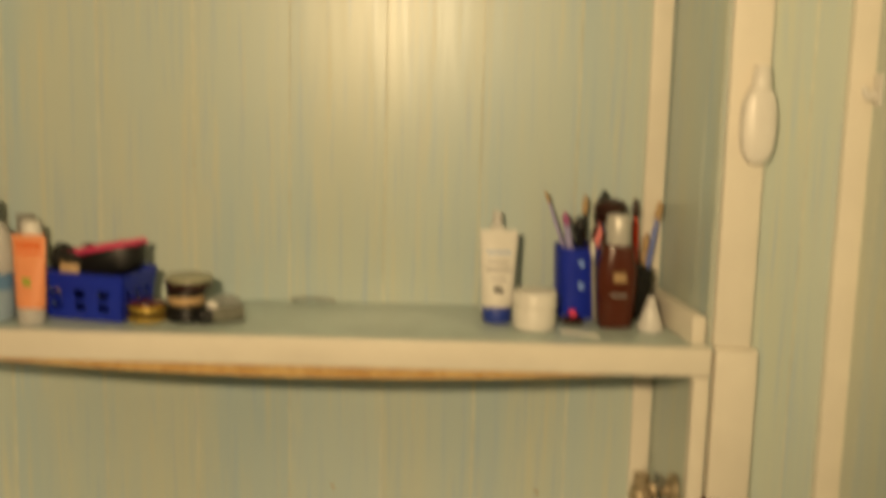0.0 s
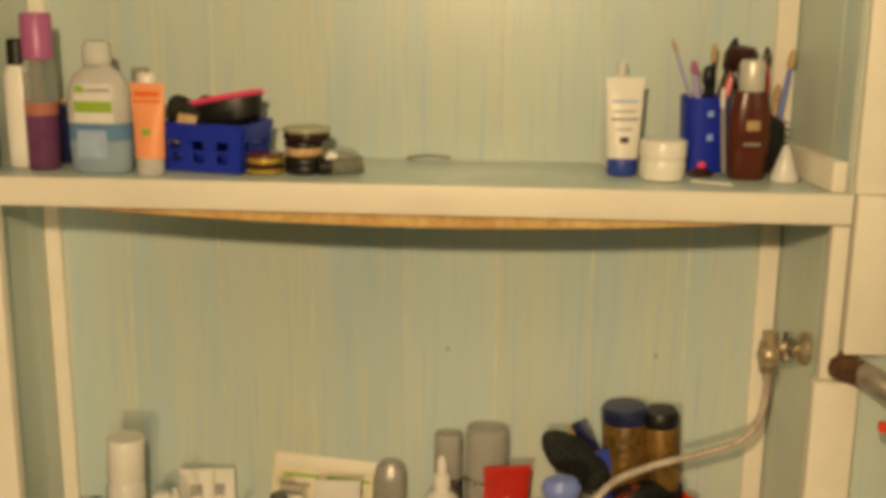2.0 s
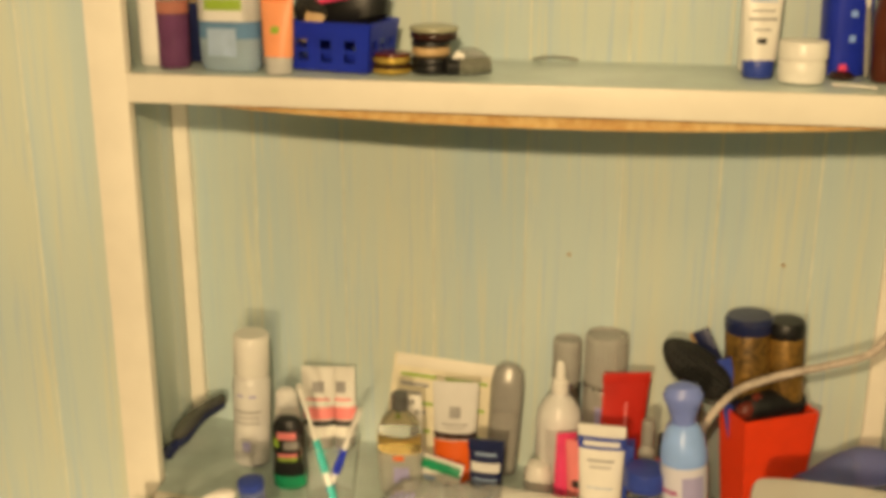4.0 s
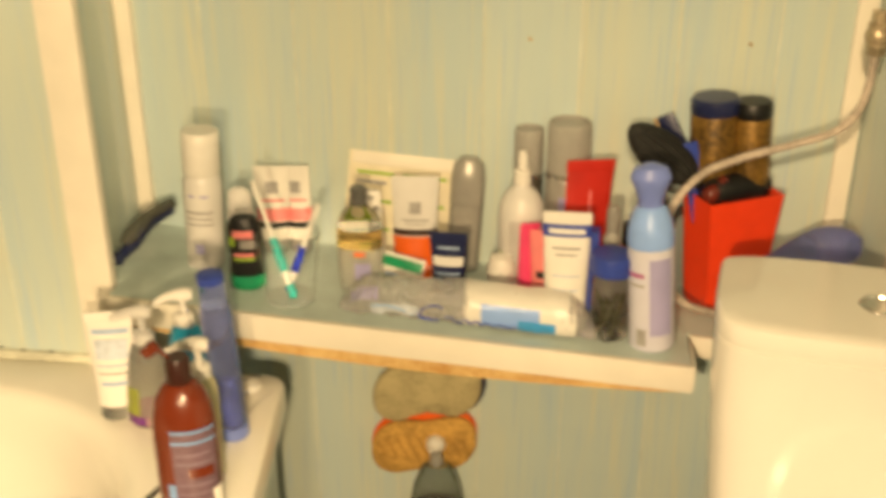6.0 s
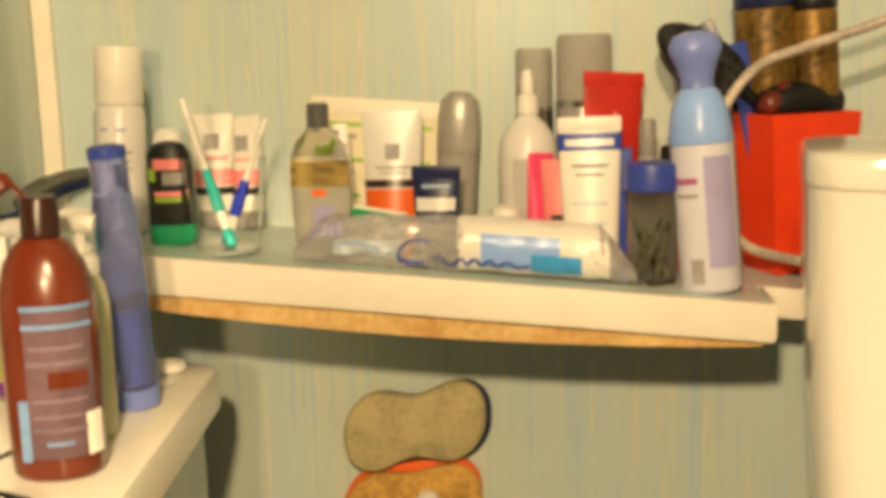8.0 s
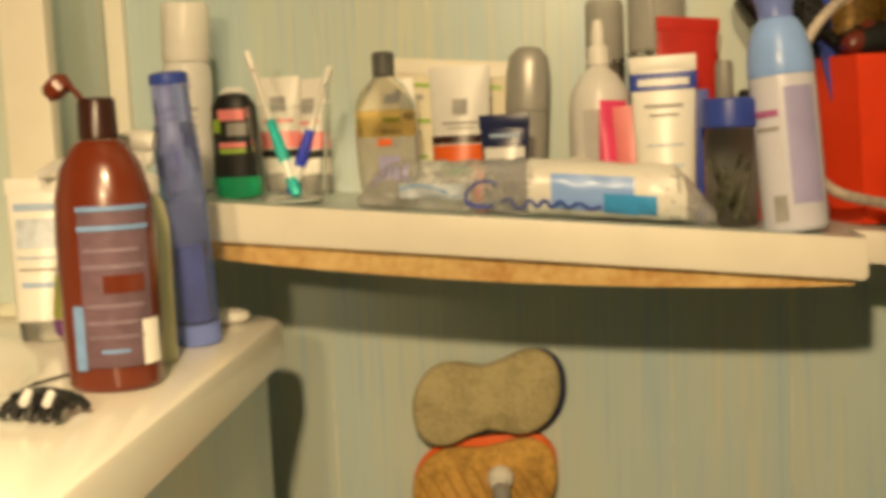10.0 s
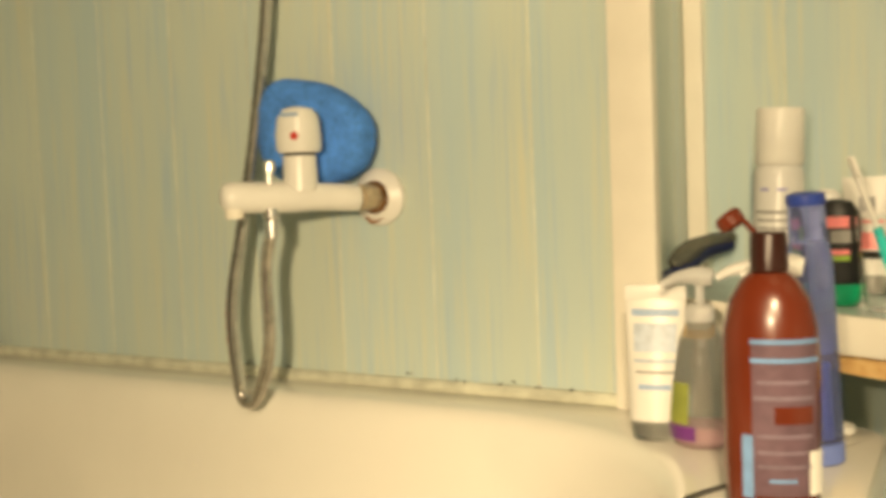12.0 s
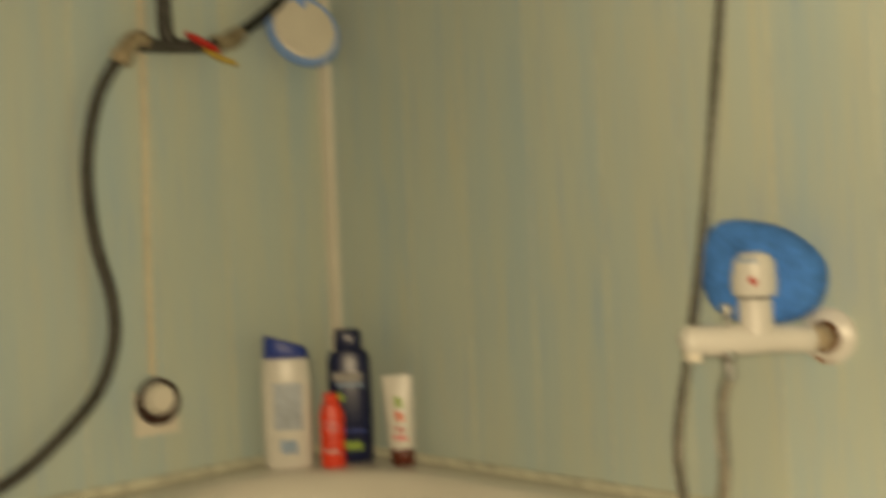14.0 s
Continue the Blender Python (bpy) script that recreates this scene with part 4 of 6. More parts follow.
def spray_can(place, r, h, cap_h, body_mat, cap_mat, label, tilt=(0, 0), bars=(), name="spray_can", dome=True, ribbed=False):
    t = thing(name, place, label, "can", tilt=tilt)
    k = h - cap_h
    part("body", lathe([(r * 0.9, 0), (r, 0.003), (r, k - 0.012), (r * 0.93, k - 0.004), (r * 0.86, k)]), body_mat, t)
    top = [(r * 0.93, h - 0.008), (r * 0.75, h - 0.002), (r * 0.4, h)] if dome else [(r * 0.96, h - 0.003), (r * 0.9, h)]
    if ribbed:
        n, prof = 60, [(r * 0.92, k + 0.0005), (r * 0.97, k + 0.003), (r * 0.96, h - 0.012), (r * 0.94, h - 0.004), (r * 0.86, h)]
        bm = loft([[(a * (1 + 0.018 * (-1) ** j) * math.cos(2 * math.pi * j / n), a * (1 + 0.018 * (-1) ** j) * math.sin(2 * math.pi * j / n), z) for j in range(n)] for a, z in prof], cap1=False)
        loft([ring(r * 0.86, r * 0.86, h, 30), ring(r * 0.80, r * 0.80, h + 0.0003, 30), ring(r * 0.74, r * 0.74, h - 0.004, 30)], cap0=False, bm=bm)
        part("cap", bm, cap_mat, t, "ribbed smoky cap")
        part("ring", lathe([(r * 0.94, k - 0.006), (r * 1.03, k - 0.005), (r * 1.03, k - 0.0005), (r * 0.95, k)]), CHROME, t, "chrome seam ring")
    else:
        part("cap", lathe([(r * 0.92, k + 0.0005), (r * 0.97, k + 0.003), (r * 0.96, h - 0.02)] + top), cap_mat, t)
    for z0, z1, share, m in bars:
        part("print", wrap(r, r, z0, z1, 270 - 90 * share, 270 + 90 * share, off=0.0009), m, t)
    return t


def mouthwash():
    t = thing("gel_bottle", on_shelf(-0.603, 1.608), "black gel bottle with green base and red label", "bottle", turn=6)
    prof = [(0.022, 0), (0.026, 0.004), (0.0275, 0.03), (0.0255, 0.055), (0.0275, 0.085), (0.026, 0.11), (0.018, 0.122), (0.008, 0.125)]
    part("body", oval(prof, 0.7, 2.3), BLACK, t)
    part("base", oval([(0.0225, -0.0003), (0.0266, 0.004), (0.0281, 0.018), (0.0282, 0.025)], 0.72, 2.3), GREEN, t, "translucent green base")
    part("print", wrap(0.0275, 0.0193, 0.092, 0.105, 240, 300, 2.3, off=0.001), ROSE, t)
    part("print", wrap(0.0275, 0.0193, 0.074, 0.089, 262, 305, 2.3, off=0.001), GREYP, t)
    part("print", wrap(0.0275, 0.0193, 0.078, 0.094, 222, 246, 2.3, off=0.0015), LIME, t)
    part("print", wrap(0.0265, 0.0186, 0.060, 0.066, 238, 302, 2.3, off=0.001), ROSE, t)
    part("print", wrap(0.0265, 0.0186, 0.053, 0.059, 238, 302, 2.3, off=0.001), LIME, t)


def toothbrush(foot, tip, handle, grip, label):
    t = thing("toothbrush", foot, label, "toothbrush", group="toothbrushes in the glass")
    d = Vector(tip) - Vector(foot)
    part("handle", sweep([(0, 0, 0), tuple(d * 0.25), tuple(d * 0.5), tuple(d * 0.72), tuple(d * 0.98)], [0.005, 0.0058, 0.006, 0.0062, 0.0065, 0.006, 0.0055, 0.005, 0.0046, 0.004, 0.0034, 0.0034, 0.0034, 0.004, 0.005, 0.005, 0.004], 10, 4), handle, t)
    part("grip", sweep([tuple(d * 0.22), tuple(d * 0.34), tuple(d * 0.5)], [0.0064, 0.0072, 0.0074, 0.0072, 0.0066, 0.006], 10, 3), grip, t)
    part("foot_grip", sweep([tuple(d * -0.004), tuple(d * 0.06), tuple(d * 0.11)], [0.0052, 0.0066, 0.007, 0.0068, 0.0064, 0.0062], 10, 3), grip, t)
    side = Vector((0.3, -0.9, 0.1)).normalized() * 0.006
    bm = bmesh.new()
    for k in range(6):
        p = d * (0.86 + 0.02 * k) + side * 0.6
        sweep([tuple(p), tuple(p + side * 1.4)], 0.0032, 6, 1, bm=bm)
    part("bristles", bm, WHITE, t)


def glass_with_brushes():
    x, y = -0.529, 1.585
    t = thing("drinking_glass", on_shelf(x, y), "clear tapered drinking glass holding toothbrushes", "glass")
    ob = part("wall", loft([ring(r, r, z, 32) for r, z in ((0.0366, 0.0065), (0.0382, 0.007), (0.050, 0.112), (0.0485, 0.1125), (0.0368, 0.0072))], cap0=False, cap1=False), GLASS, t)
    part("foot", lathe([(0.034, 0.0), (0.0365, 0.001), (0.0372, 0.005)], 32), CLEARFOOT, t)
    ob.visible_shadow = False
    z = lower_top(x) + 0.009
    toothbrush((x + 0.008, y - 0.012, z), (x - 0.062, y + 0.045, z + 0.175), WHITE, TEAL, "white and teal toothbrush in the glass")
    toothbrush((x - 0.006, y + 0.012, z), (x + 0.048, y + 0.02, z + 0.150), WHITE, BLUE, "white and blue toothbrush in the glass")


def amber_bottle():
    t = thing("oil_bottle", on_shelf(-0.425, 1.640), "clear oil bottle half full of amber liquid", "bottle")
    part("body", oval([(0.0362, 0.1125), (0.0352, 0.118), (0.027, 0.136), (0.016, 0.147), (0.013, 0.151)], 0.62, 2.2), GLASS, t)
    part("water_layer", oval([(0.028, 0), (0.0325, 0.004), (0.036, 0.05), (0.0368, 0.080)], 0.62, 2.2), mat("cloudy_water", (0.92, 0.92, 0.88), 0.12, vary=0.05, bump=0.0, trans=0.7, ior=1.2), t, "pale cloudy water layer")
    part("liquid", oval([(0.0368, 0.0805), (0.0369, 0.082), (0.0362, 0.112)], 0.62, 2.2), mat("orange_oil", (1.0, 0.74, 0.34), 0.08, vary=0.1, scale=60, bump=0.0, trans=0.95, ior=1.12), t, "orange oil layer")
    part("cap", lathe([(0.012, 0.1515), (0.0135, 0.153), (0.0135, 0.178), (0.011, 0.181)]), mat("dark_grey_cap", (0.10, 0.10, 0.095), 0.3, vary=0.1, scale=40), t)
    part("print", wrap(0.0366, 0.0227, 0.070, 0.078, 262, 285, 2.2, off=0.001), ORANGE, t)
    part("print", wrap(0.0355, 0.022, 0.030, 0.058, 262, 300, 2.2, off=0.001), LILAC, t)


def calendar_card():
    t = thing("greeting_card", (-0.384, 1.752, lower_top(-0.384)), "ivory card with grey ruled lines leaning on the wall", "card", tilt=(-13, 4.6))
    part("sheet", box(-0.094, 0.094, 0.0, 0.004, 0.0, 0.192, 0.001), OFFW, t)
    part("border", box(-0.088, 0.088, -0.0012, -0.0002, 0.165, 0.186, 0.0004), TRIM, t)
    for k in range(8):
        for x0, x1 in ((-0.078, -0.016), (0.0, 0.074)):
            part("print", box(x0, x1 - 0.012 * ((k * 7) % 3), -0.0011, -0.0002, 0.148 - 0.016 * k, 0.154 - 0.016 * k, 0), INK if k % 3 else LIME, t)


def spray_white():
    t = thing("pump_spray", on_shelf(-0.171, 1.738), "translucent white spray bottle with white pump", "bottle")
    part("body", lathe([(0.036, 0), (0.0385, 0.004), (0.039, 0.12), (0.036, 0.145), (0.024, 0.166), (0.014, 0.174), (0.0125, 0.178)]), PEARL, t)
    part("collar", lathe([(0.0135, 0.1785), (0.0145, 0.18), (0.0135, 0.200), (0.011, 0.203)]), WHITE, t)
    part("nozzle", lathe([(0.0085, 0.2035), (0.0085, 0.222), (0.006, 0.233), (0.003, 0.235)]), WHITE, t)
    part("label", wrap(0.0388, 0.0388, 0.035, 0.125, 240, 312, off=0.0009), CLOUDY, t)
    part("print", wrap(0.0388, 0.0388, 0.058, 0.066, 210, 232, off=0.0012), LIME, t)


def tissue_pack():
    t = thing("cotton_pad_pack", (-0.245, 1.583, 0), "crumpled clear bag with white cotton pads, blue print", "pack")
    rings = []
    n, count, x0, span = 40, 60, -0.202, 0.400
    for k in range(count + 1):
        x = x0 + span * k / count
        pads = x > -0.005
        full = 0.0315 if pads else 0.024 + 0.005 * max(0, (x + 0.2) / 0.18)
        endk = min(1.0, (k + 0.8) / 6.0, (count + 1 - k) / 7.0)
        a, b = (0.039 if pads else 0.034) * (0.45 + 0.55 * endk), full * (0.15 + 0.85 * endk)
        row = []
        for j in range(n):
            u = 2 * math.pi * j / n
            c, q = math.cos(u), math.sin(u)
            fold = noise.noise(Vector((x * 40, c * 2.4, q * 2.4))) + 0.6 * abs(noise.noise(Vector((x * 95 + 7, c * 5, q * 5)))) + 0.35 * noise.noise(Vector((x * 190, c * 9, q * 9)))
            wob = 1 + (0.24 if not pads else 0.06 + 0.14 * max(0.0, (x - 0.14) / 0.06)) * fold
            row.append((x, a * wob * math.copysign(abs(c) ** 0.85, c), lower_top(x - 0.245) + b * 1.02 + b * max(-1.0, wob * math.copysign(abs(q) ** 0.85, q)) + 0.001))
        rings.append(row)
    part("bag", loft(rings), BAG, t, "crumpled clear plastic bag")

    def skin(x, u, off):
        """A point on the bag at x and at u degrees round it (180 faces the room, 90 up)."""
        f = (x - x0) / span * count
        k, g = min(int(f), count - 1), u / 360 * n
        i, j = int(g) % n, (int(g) + 1) % n
        p = Vector(rings[k][i]).lerp(Vector(rings[k + 1][i]), f - k).lerp(Vector(rings[k][j]).lerp(Vector(rings[k + 1][j]), f - k), g - int(g))
        mid = Vector((x, 0, lower_top(x - 0.245) + 0.028))
        return mid + (p - mid) * off

    def band(xa, xb, u0, u1, m, name="print", off=1.03, cols=14, rows=10):
        bm = bmesh.new()
        grid = [[bm.verts.new(skin(xa + (xb - xa) * i / cols, u0 + (u1 - u0) * j / rows, off)) for j in range(rows + 1)] for i in range(cols + 1)]
        for r, q in zip(grid, grid[1:]):
            for j in range(rows):
                bm.faces.new((r[j], r[j + 1], q[j + 1], q[j]))
        return part(name, bm, m, t)

    def stroke(points, r, m):
        part("print", sweep([tuple(skin(x, u, 1.05)) for x, u in points], r, 6, 3, flat=0.5), m, t)
    # the drum of pads fills the bag's end
    part("cotton_pads", loft([[(x, a * math.cos(2 * math.pi * j / 32), lower_top(x - 0.245) + 0.0325 + a * 0.86 * math.sin(2 * math.pi * j / 32)) for j in range(32)]
                              for x, a in ((-0.004, 0.020), (-0.001, 0.031), (0.012, 0.0345), (0.06, 0.035), (0.12, 0.035), (0.150, 0.034), (0.160, 0.028))]), WHITE, t, "white cotton pads")
    band(-0.006, 0.166, 62, 236, WHITE, "white_panel", off=1.014, cols=30, rows=20)
    band(0.020, 0.110, 150, 218, SKY, off=1.03)
    band(0.077, 0.134, 182, 222, AZURE, off=1.045)
    for k in range(5):
        band(-0.182 + 0.009 * k, -0.176 + 0.009 * k, 122, 165, LILAC, off=1.035, cols=2)
    band(-0.150, -0.075, 172, 200, FADED, off=1.025)
    # the printed name is drawn as an open arc and a waved line
    stroke([(-0.040, 172), (-0.050, 166), (-0.064, 172), (-0.075, 190), (-0.074, 210), (-0.062, 220), (-0.046, 212)], 0.0026, ROYAL)
    stroke([(-0.036, 206), (-0.026, 196), (-0.020, 214), (-0.010, 214), (-0.004, 198), (0.004, 214), (0.012, 198), (0.020, 214), (0.030, 198), (0.038, 214), (0.050, 200), (0.062, 214), (0.074, 206)], 0.0022, ROYAL)
    stroke([(-0.150, 186), (-0.130, 176), (-0.105, 182), (-0.085, 196)], 0.0014, AZURE)


def screw_jar():
    t = thing("storage_jar", on_shelf(-0.028, 1.592), "clear jar with blue screw lid and dark hair grips", "jar")
    part("body", lathe([(0.026, 0), (0.0285, 0.003), (0.029, 0.095), (0.026, 0.108)]), GLASS, t)
    pins = mat("dark_contents", (0.15, 0.145, 0.10), 0.4, vary=0.5, scale=90, bump=0.3)
    for k in range(5):
        u, v = 2.4 * k, 2.4 * k + 1.9
        foot, tip = (0.017 * math.cos(u), 0.017 * math.sin(u), 0.006), (0.019 * math.cos(v), 0.019 * math.sin(v), 0.060 + 0.005 * k)
        part("hair_grip", sweep([foot, ((foot[0] + tip[0]) * 0.55, (foot[1] + tip[1]) * 0.55, 0.035), tip], [0.0035, 0.0042, 0.0042, 0.0036, 0.0026], 8, 2), pins, t)
    part("lid", lathe([(0.029, 0.1085), (0.0325, 0.110), (0.0325, 0.135), (0.031, 0.140), (0.024, 0.1415)]), ROYAL, t, "blue screw lid")


def air_freshener():
    x, y = 0.040, 1.578
    t = thing("air_freshener", on_shelf(x, y), "pale lilac air freshener spray with sky blue top", "can", tilt=(-3, -4.5))
    part("body", lathe([(0.032, 0), (0.035, 0.004), (0.0355, 0.16), (0.035, 0.168)]), mat("lilac_white_lacquer", (0.62, 0.62, 0.74), 0.3, vary=0.05, scale=20), t)
    part("shoulder", lathe([(0.0352, 0.1685), (0.036, 0.175), (0.035, 0.190), (0.031, 0.210), (0.024, 0.226), (0.019, 0.231)]), SKY, t, "sky blue shoulder")
    part("cap", loft([ring(a, b, z, 28, 2, 0, cy) for a, b, z, cy in ((0.019, 0.019, 0.2315, 0), (0.0185, 0.018, 0.240, 0), (0.023, 0.019, 0.256, -0.003), (0.0295, 0.021, 0.272, -0.006), (0.030, 0.020, 0.279, -0.006), (0.024, 0.016, 0.290, -0.004), (0.010, 0.008, 0.295, -0.002))]), PERI, t, "periwinkle trigger cap")
    part("print", wrap(0.0355, 0.0355, 0.03, 0.155, 262, 318, off=0.0009), LILAC, t)
    part("print", wrap(0.0355, 0.0355, 0.125, 0.132, 205, 250, off=0.0012), MAUVE, t)
    part("print", wrap(0.0355, 0.0355, 0.110, 0.114, 205, 250, off=0.0012), INK, t)
    part("print", wrap(0.0355, 0.0355, 0.012, 0.040, 228, 252, off=0.0012), INK, t)


def red_box():
    x, y = 0.168, 1.744
    z0 = lower_top(x) + 0.004
    t = thing("brush_box", (x, y, z0), "bright red tapered plastic box full of hair brushes", "box", turn=26)
    lo, hi, zt, w = (0.051, 0.034), (0.068, 0.040), 0.200, 0.003
    for k in range(4):
        sx, sy = ((-1, -1), (1, -1), (1, 1), (-1, 1))[k]
        ex, ey = ((1, -1), (1, 1), (-1, 1), (-1, -1))[k]
        bm = bmesh.new()
        quad = [(sx * lo[0], sy * lo[1], 0.003), (ex * lo[0], ey * lo[1], 0.003), (ex * hi[0], ey * hi[1], zt), (sx * hi[0], sy * hi[1], zt)]
        inn = [(x - w * math.copysign(1, x), y - w * math.copysign(1, y), z) for x, y, z in quad]
        o, i = [bm.verts.new(p) for p in quad], [bm.verts.new(p) for p in inn]
        bm.faces.new(o)
        bm.faces.new(i[::-1])
        for j in range(4):
            bm.faces.new((o[j], i[j], i[(j + 1) % 4], o[(j + 1) % 4]))
        part("side", bm, RED, t)
    part("bottom", box(-lo[0], lo[0], -lo[1], lo[1], 0.0, 0.0028, 0.0008), RED, t)
    for k, (px, py, r, h, lab) in enumerate(((0.147, 1.752, 0.038, 0.350, "round hair brush with golden barrel and black cap"), (0.204, 1.748, 0.030, 0.346, "slim round hair brush with golden barrel"))):
        b = thing("round_brush", (px, py, z0 + 0.006), lab, "brush", tilt=(0, -3.6), group="round brushes in the red box")
        part("handle", lathe([(0.010, 0.001), (0.013, 0.02), (0.012, 0.10), (0.014, 0.15)], 18), BLACK, b)
        part("lower_ring", lathe([(r * 0.9, 0.1505), (r * 0.98, 0.152), (r * 0.98, 0.205), (r * 0.9, 0.2065)], 24), BLACK, b)
        part("barrel", lathe([(r * 0.92, 0.207), (r, 0.21), (r, h - 0.03), (r * 0.94, h - 0.026)], 24), GOLD, b)
        part("end_cap", lathe([(r * 0.97, h - 0.0255), (r * 1.02, h - 0.022), (r * 1.02, h - 0.006), (r * 0.9, h), (r * 0.4, h + 0.001)], 24), NAVY if k == 0 else BLACK, b)
    p = thing("paddle_brush", (0.240, 1.728, z0 + 0.116), "black oval paddle brush leaning out of the box", "brush", turn=0, tilt=(0, -52))
    part("handle", sweep([(0, 0, 0.105), (0, 0, 0.14), (0, 0, 0.20)], [0.008, 0.010, 0.011, 0.011, 0.010, 0.010, 0.012], 12, 3), BLACK, p)
    part("pad", loft([[(0.034 * k * math.cos(u) * (1 - 0.12 * math.sin(u)), y, 0.245 + 0.067 * k * math.sin(u)) for u in [2 * math.pi * j / 28 for j in range(28)]] for k, y in ((0.85, 0.012), (1.0, 0.008), (1.0, -0.006), (0.82, -0.014))]), SOOT, p)
    bm = bmesh.new()
    for i in range(11):
        for j in range(5):
            zz, xx = 0.195 + 0.010 * i, -0.022 + 0.011 * j
            if (xx / 0.028) ** 2 + ((zz - 0.245) / 0.056) ** 2 < 1:
                sweep([(xx, -0.013, zz), (xx * 1.2, -0.027, zz)], [0.0014, 0.001], 4, 1, bm=bm)
    part("bristles", bm, BLACK, p)
    c = thing("comb", (0.186, 1.746, z0 + 0.055), "dark folded comb with a pale edge in the box", "comb", turn=-8, tilt=(-3, -28))
    part("spine", box(-0.014, 0.014, -0.003, 0.003, 0.0, 0.292, 0.002), NAVY, c)
    part("edge", box(-0.020, -0.0145, -0.003, 0.003, 0.16, 0.292, 0.001), TAN, c)
    c = thing("comb", (0.150, 1.735, z0 + 0.01), "bright blue plastic comb in the box", "comb", turn=10, tilt=(0, -13))
    part("spine", box(-0.013, 0.013, -0.0025, 0.0025, 0.0, 0.285, 0.002), ROYAL, c)
    d = thing("hair_curler", (0.168, 1.728, z0 + 0.100), "black hair curler lying in the box top", "curler", turn=26)
    part("body", sweep([(-0.056, 0.0, 0.108), (-0.01, -0.002, 0.116), (0.054, 0.0, 0.112)], [0.018, 0.022, 0.024, 0.024, 0.023, 0.022, 0.018], 14, 3), BLACK, d)
    part("end_piece", sweep([(-0.060, -0.006, 0.104), (-0.045, -0.008, 0.118), (-0.026, -0.006, 0.134)], [0.010, 0.014, 0.015, 0.013, 0.009], 12, 3), DKRED_BROWN, d, "reddish brown clear end piece")
    part("grip", sweep([(-0.01, 0.0, 0.0), (-0.01, 0.0, 0.05), (-0.012, 0.0, 0.11)], 0.014, 12, 3), BLACK, d)


def lower_things():
    razor()
    can = spray_can(on_shelf(-0.688, 1.668), 0.0310, 0.232, 0.072, PEARL, WHITE, "white hair mousse can with white dome cap", tilt=(-1, 2), dome=False,
              bars=((0.118, 0.150, 0.10, PEARL), (0.02, 0.055, 0.30, CLOUDY), (0.030, 0.048, 0.14, LILAC), (0.10, 0.104, 0.5, INK), (0.09, 0.093, 0.45, INK), (0.08, 0.083, 0.5, INK), (0.128, 0.132, 0.35, LILAC)))
    part("print", wrap(0.0310, 0.0310, 0.105, 0.150, 188, 204, off=0.001), BLACK, can)
    t = thing("deodorant", on_shelf(-0.630, 1.690), "white bottle behind a black gel bottle", "bottle")
    part("body", oval([(0.019, 0), (0.021, 0.003), (0.022, 0.085), (0.02, 0.098)], 0.7), WHITE, t)
    part("cap", oval([(0.0195, 0.0985), (0.0205, 0.100), (0.018, 0.126), (0.01, 0.133)], 0.7), PEARL, t)
    mouthwash()
    glass_with_brushes()
    for x, y, w, tw, lab in ((-0.590, 1.748, 0.060, 5, "white tube with coral band standing on its cap"), (-0.546, 1.762, 0.052, -6, "white tube with coral band behind the glass")):
        squeeze_tube(on_shelf(x, y), w, 0.034, 0.150, 0.022, WHITE, GREYP, lab, turn=tw, tilt=(-3, -2 + tw / 3),
                     bars=((0.056, 0.078, 0.95, ROSE), (0.044, 0.054, 0.95, SOOT), (0.104, 0.124, 0.22, INK), (0.09, 0.094, 0.5, ROSE)))
    amber_bottle()
    calendar_card()
    squeeze_tube(on_shelf(-0.345, 1.716), 0.078, 0.040, 0.172, 0.018, PEARL, ORANGE, "white and orange cream tube on its cap", turn=3, tilt=(-5, 0),
                 bars=((0.020, 0.072, 0.98, ORANGE), (0.074, 0.084, 0.98, DKBROWN), (0.110, 0.130, 0.16, INK), (0.098, 0.101, 0.4, INK), (0.092, 0.094, 0.3, INK)))
    t = thing("sachet", on_shelf(-0.368, 1.662), "green and white cosmetic sachet leaning back", "sachet", turn=-12, tilt=(-22, 8))
    part("pouch", loft([ring(0.036, d, z, 20, 4) for d, z in ((0.001, 0), (0.004, 0.010), (0.005, 0.026), (0.003, 0.045), (0.001, 0.054))]), WHITE, t)
    part("print", box(-0.034, 0.034, -0.0075, -0.0062, 0.032, 0.048, 0.0003), GREEN, t)
    part("print", box(-0.026, -0.004, -0.0075, -0.0062, 0.014, 0.022, 0.0003), BLUEINK, t)
    t = thing("pill_strip", on_shelf(-0.400, 1.675), "white perforated pill strip standing upright", "blister", turn=8, tilt=(-8, -3))
    bm = box(-0.012, 0.012, -0.001, 0.001, 0.0, 0.155, 0.0006)
    part("card", bm, WHITE, t)
    for k in range(8):
        part("blister", lathe([(0.0055, 0.0), (0.0045, 0.002), (0.001, 0.003)], 10), GREYP, t).matrix_local = pose(0.004 * (-1) ** k, -0.001, 0.018 + 0.018 * k, 90, 0, 0)
    t = thing("shampoo_bottle", on_shelf(-0.270, 1.762), "grey shampoo bottle with rounded cap", "bottle", tilt=(-2, 3))
    part("body", oval([(0.024, 0), (0.026, 0.003), (0.0275, 0.06), (0.0280, 0.118)], 0.72, 2.3), GREYP, t)
    part("cap", oval([(0.0282, 0.1185), (0.0285, 0.12), (0.0285, 0.165), (0.025, 0.188), (0.014, 0.199), (0.004, 0.201)], 0.72, 2.3), SILVER, t)
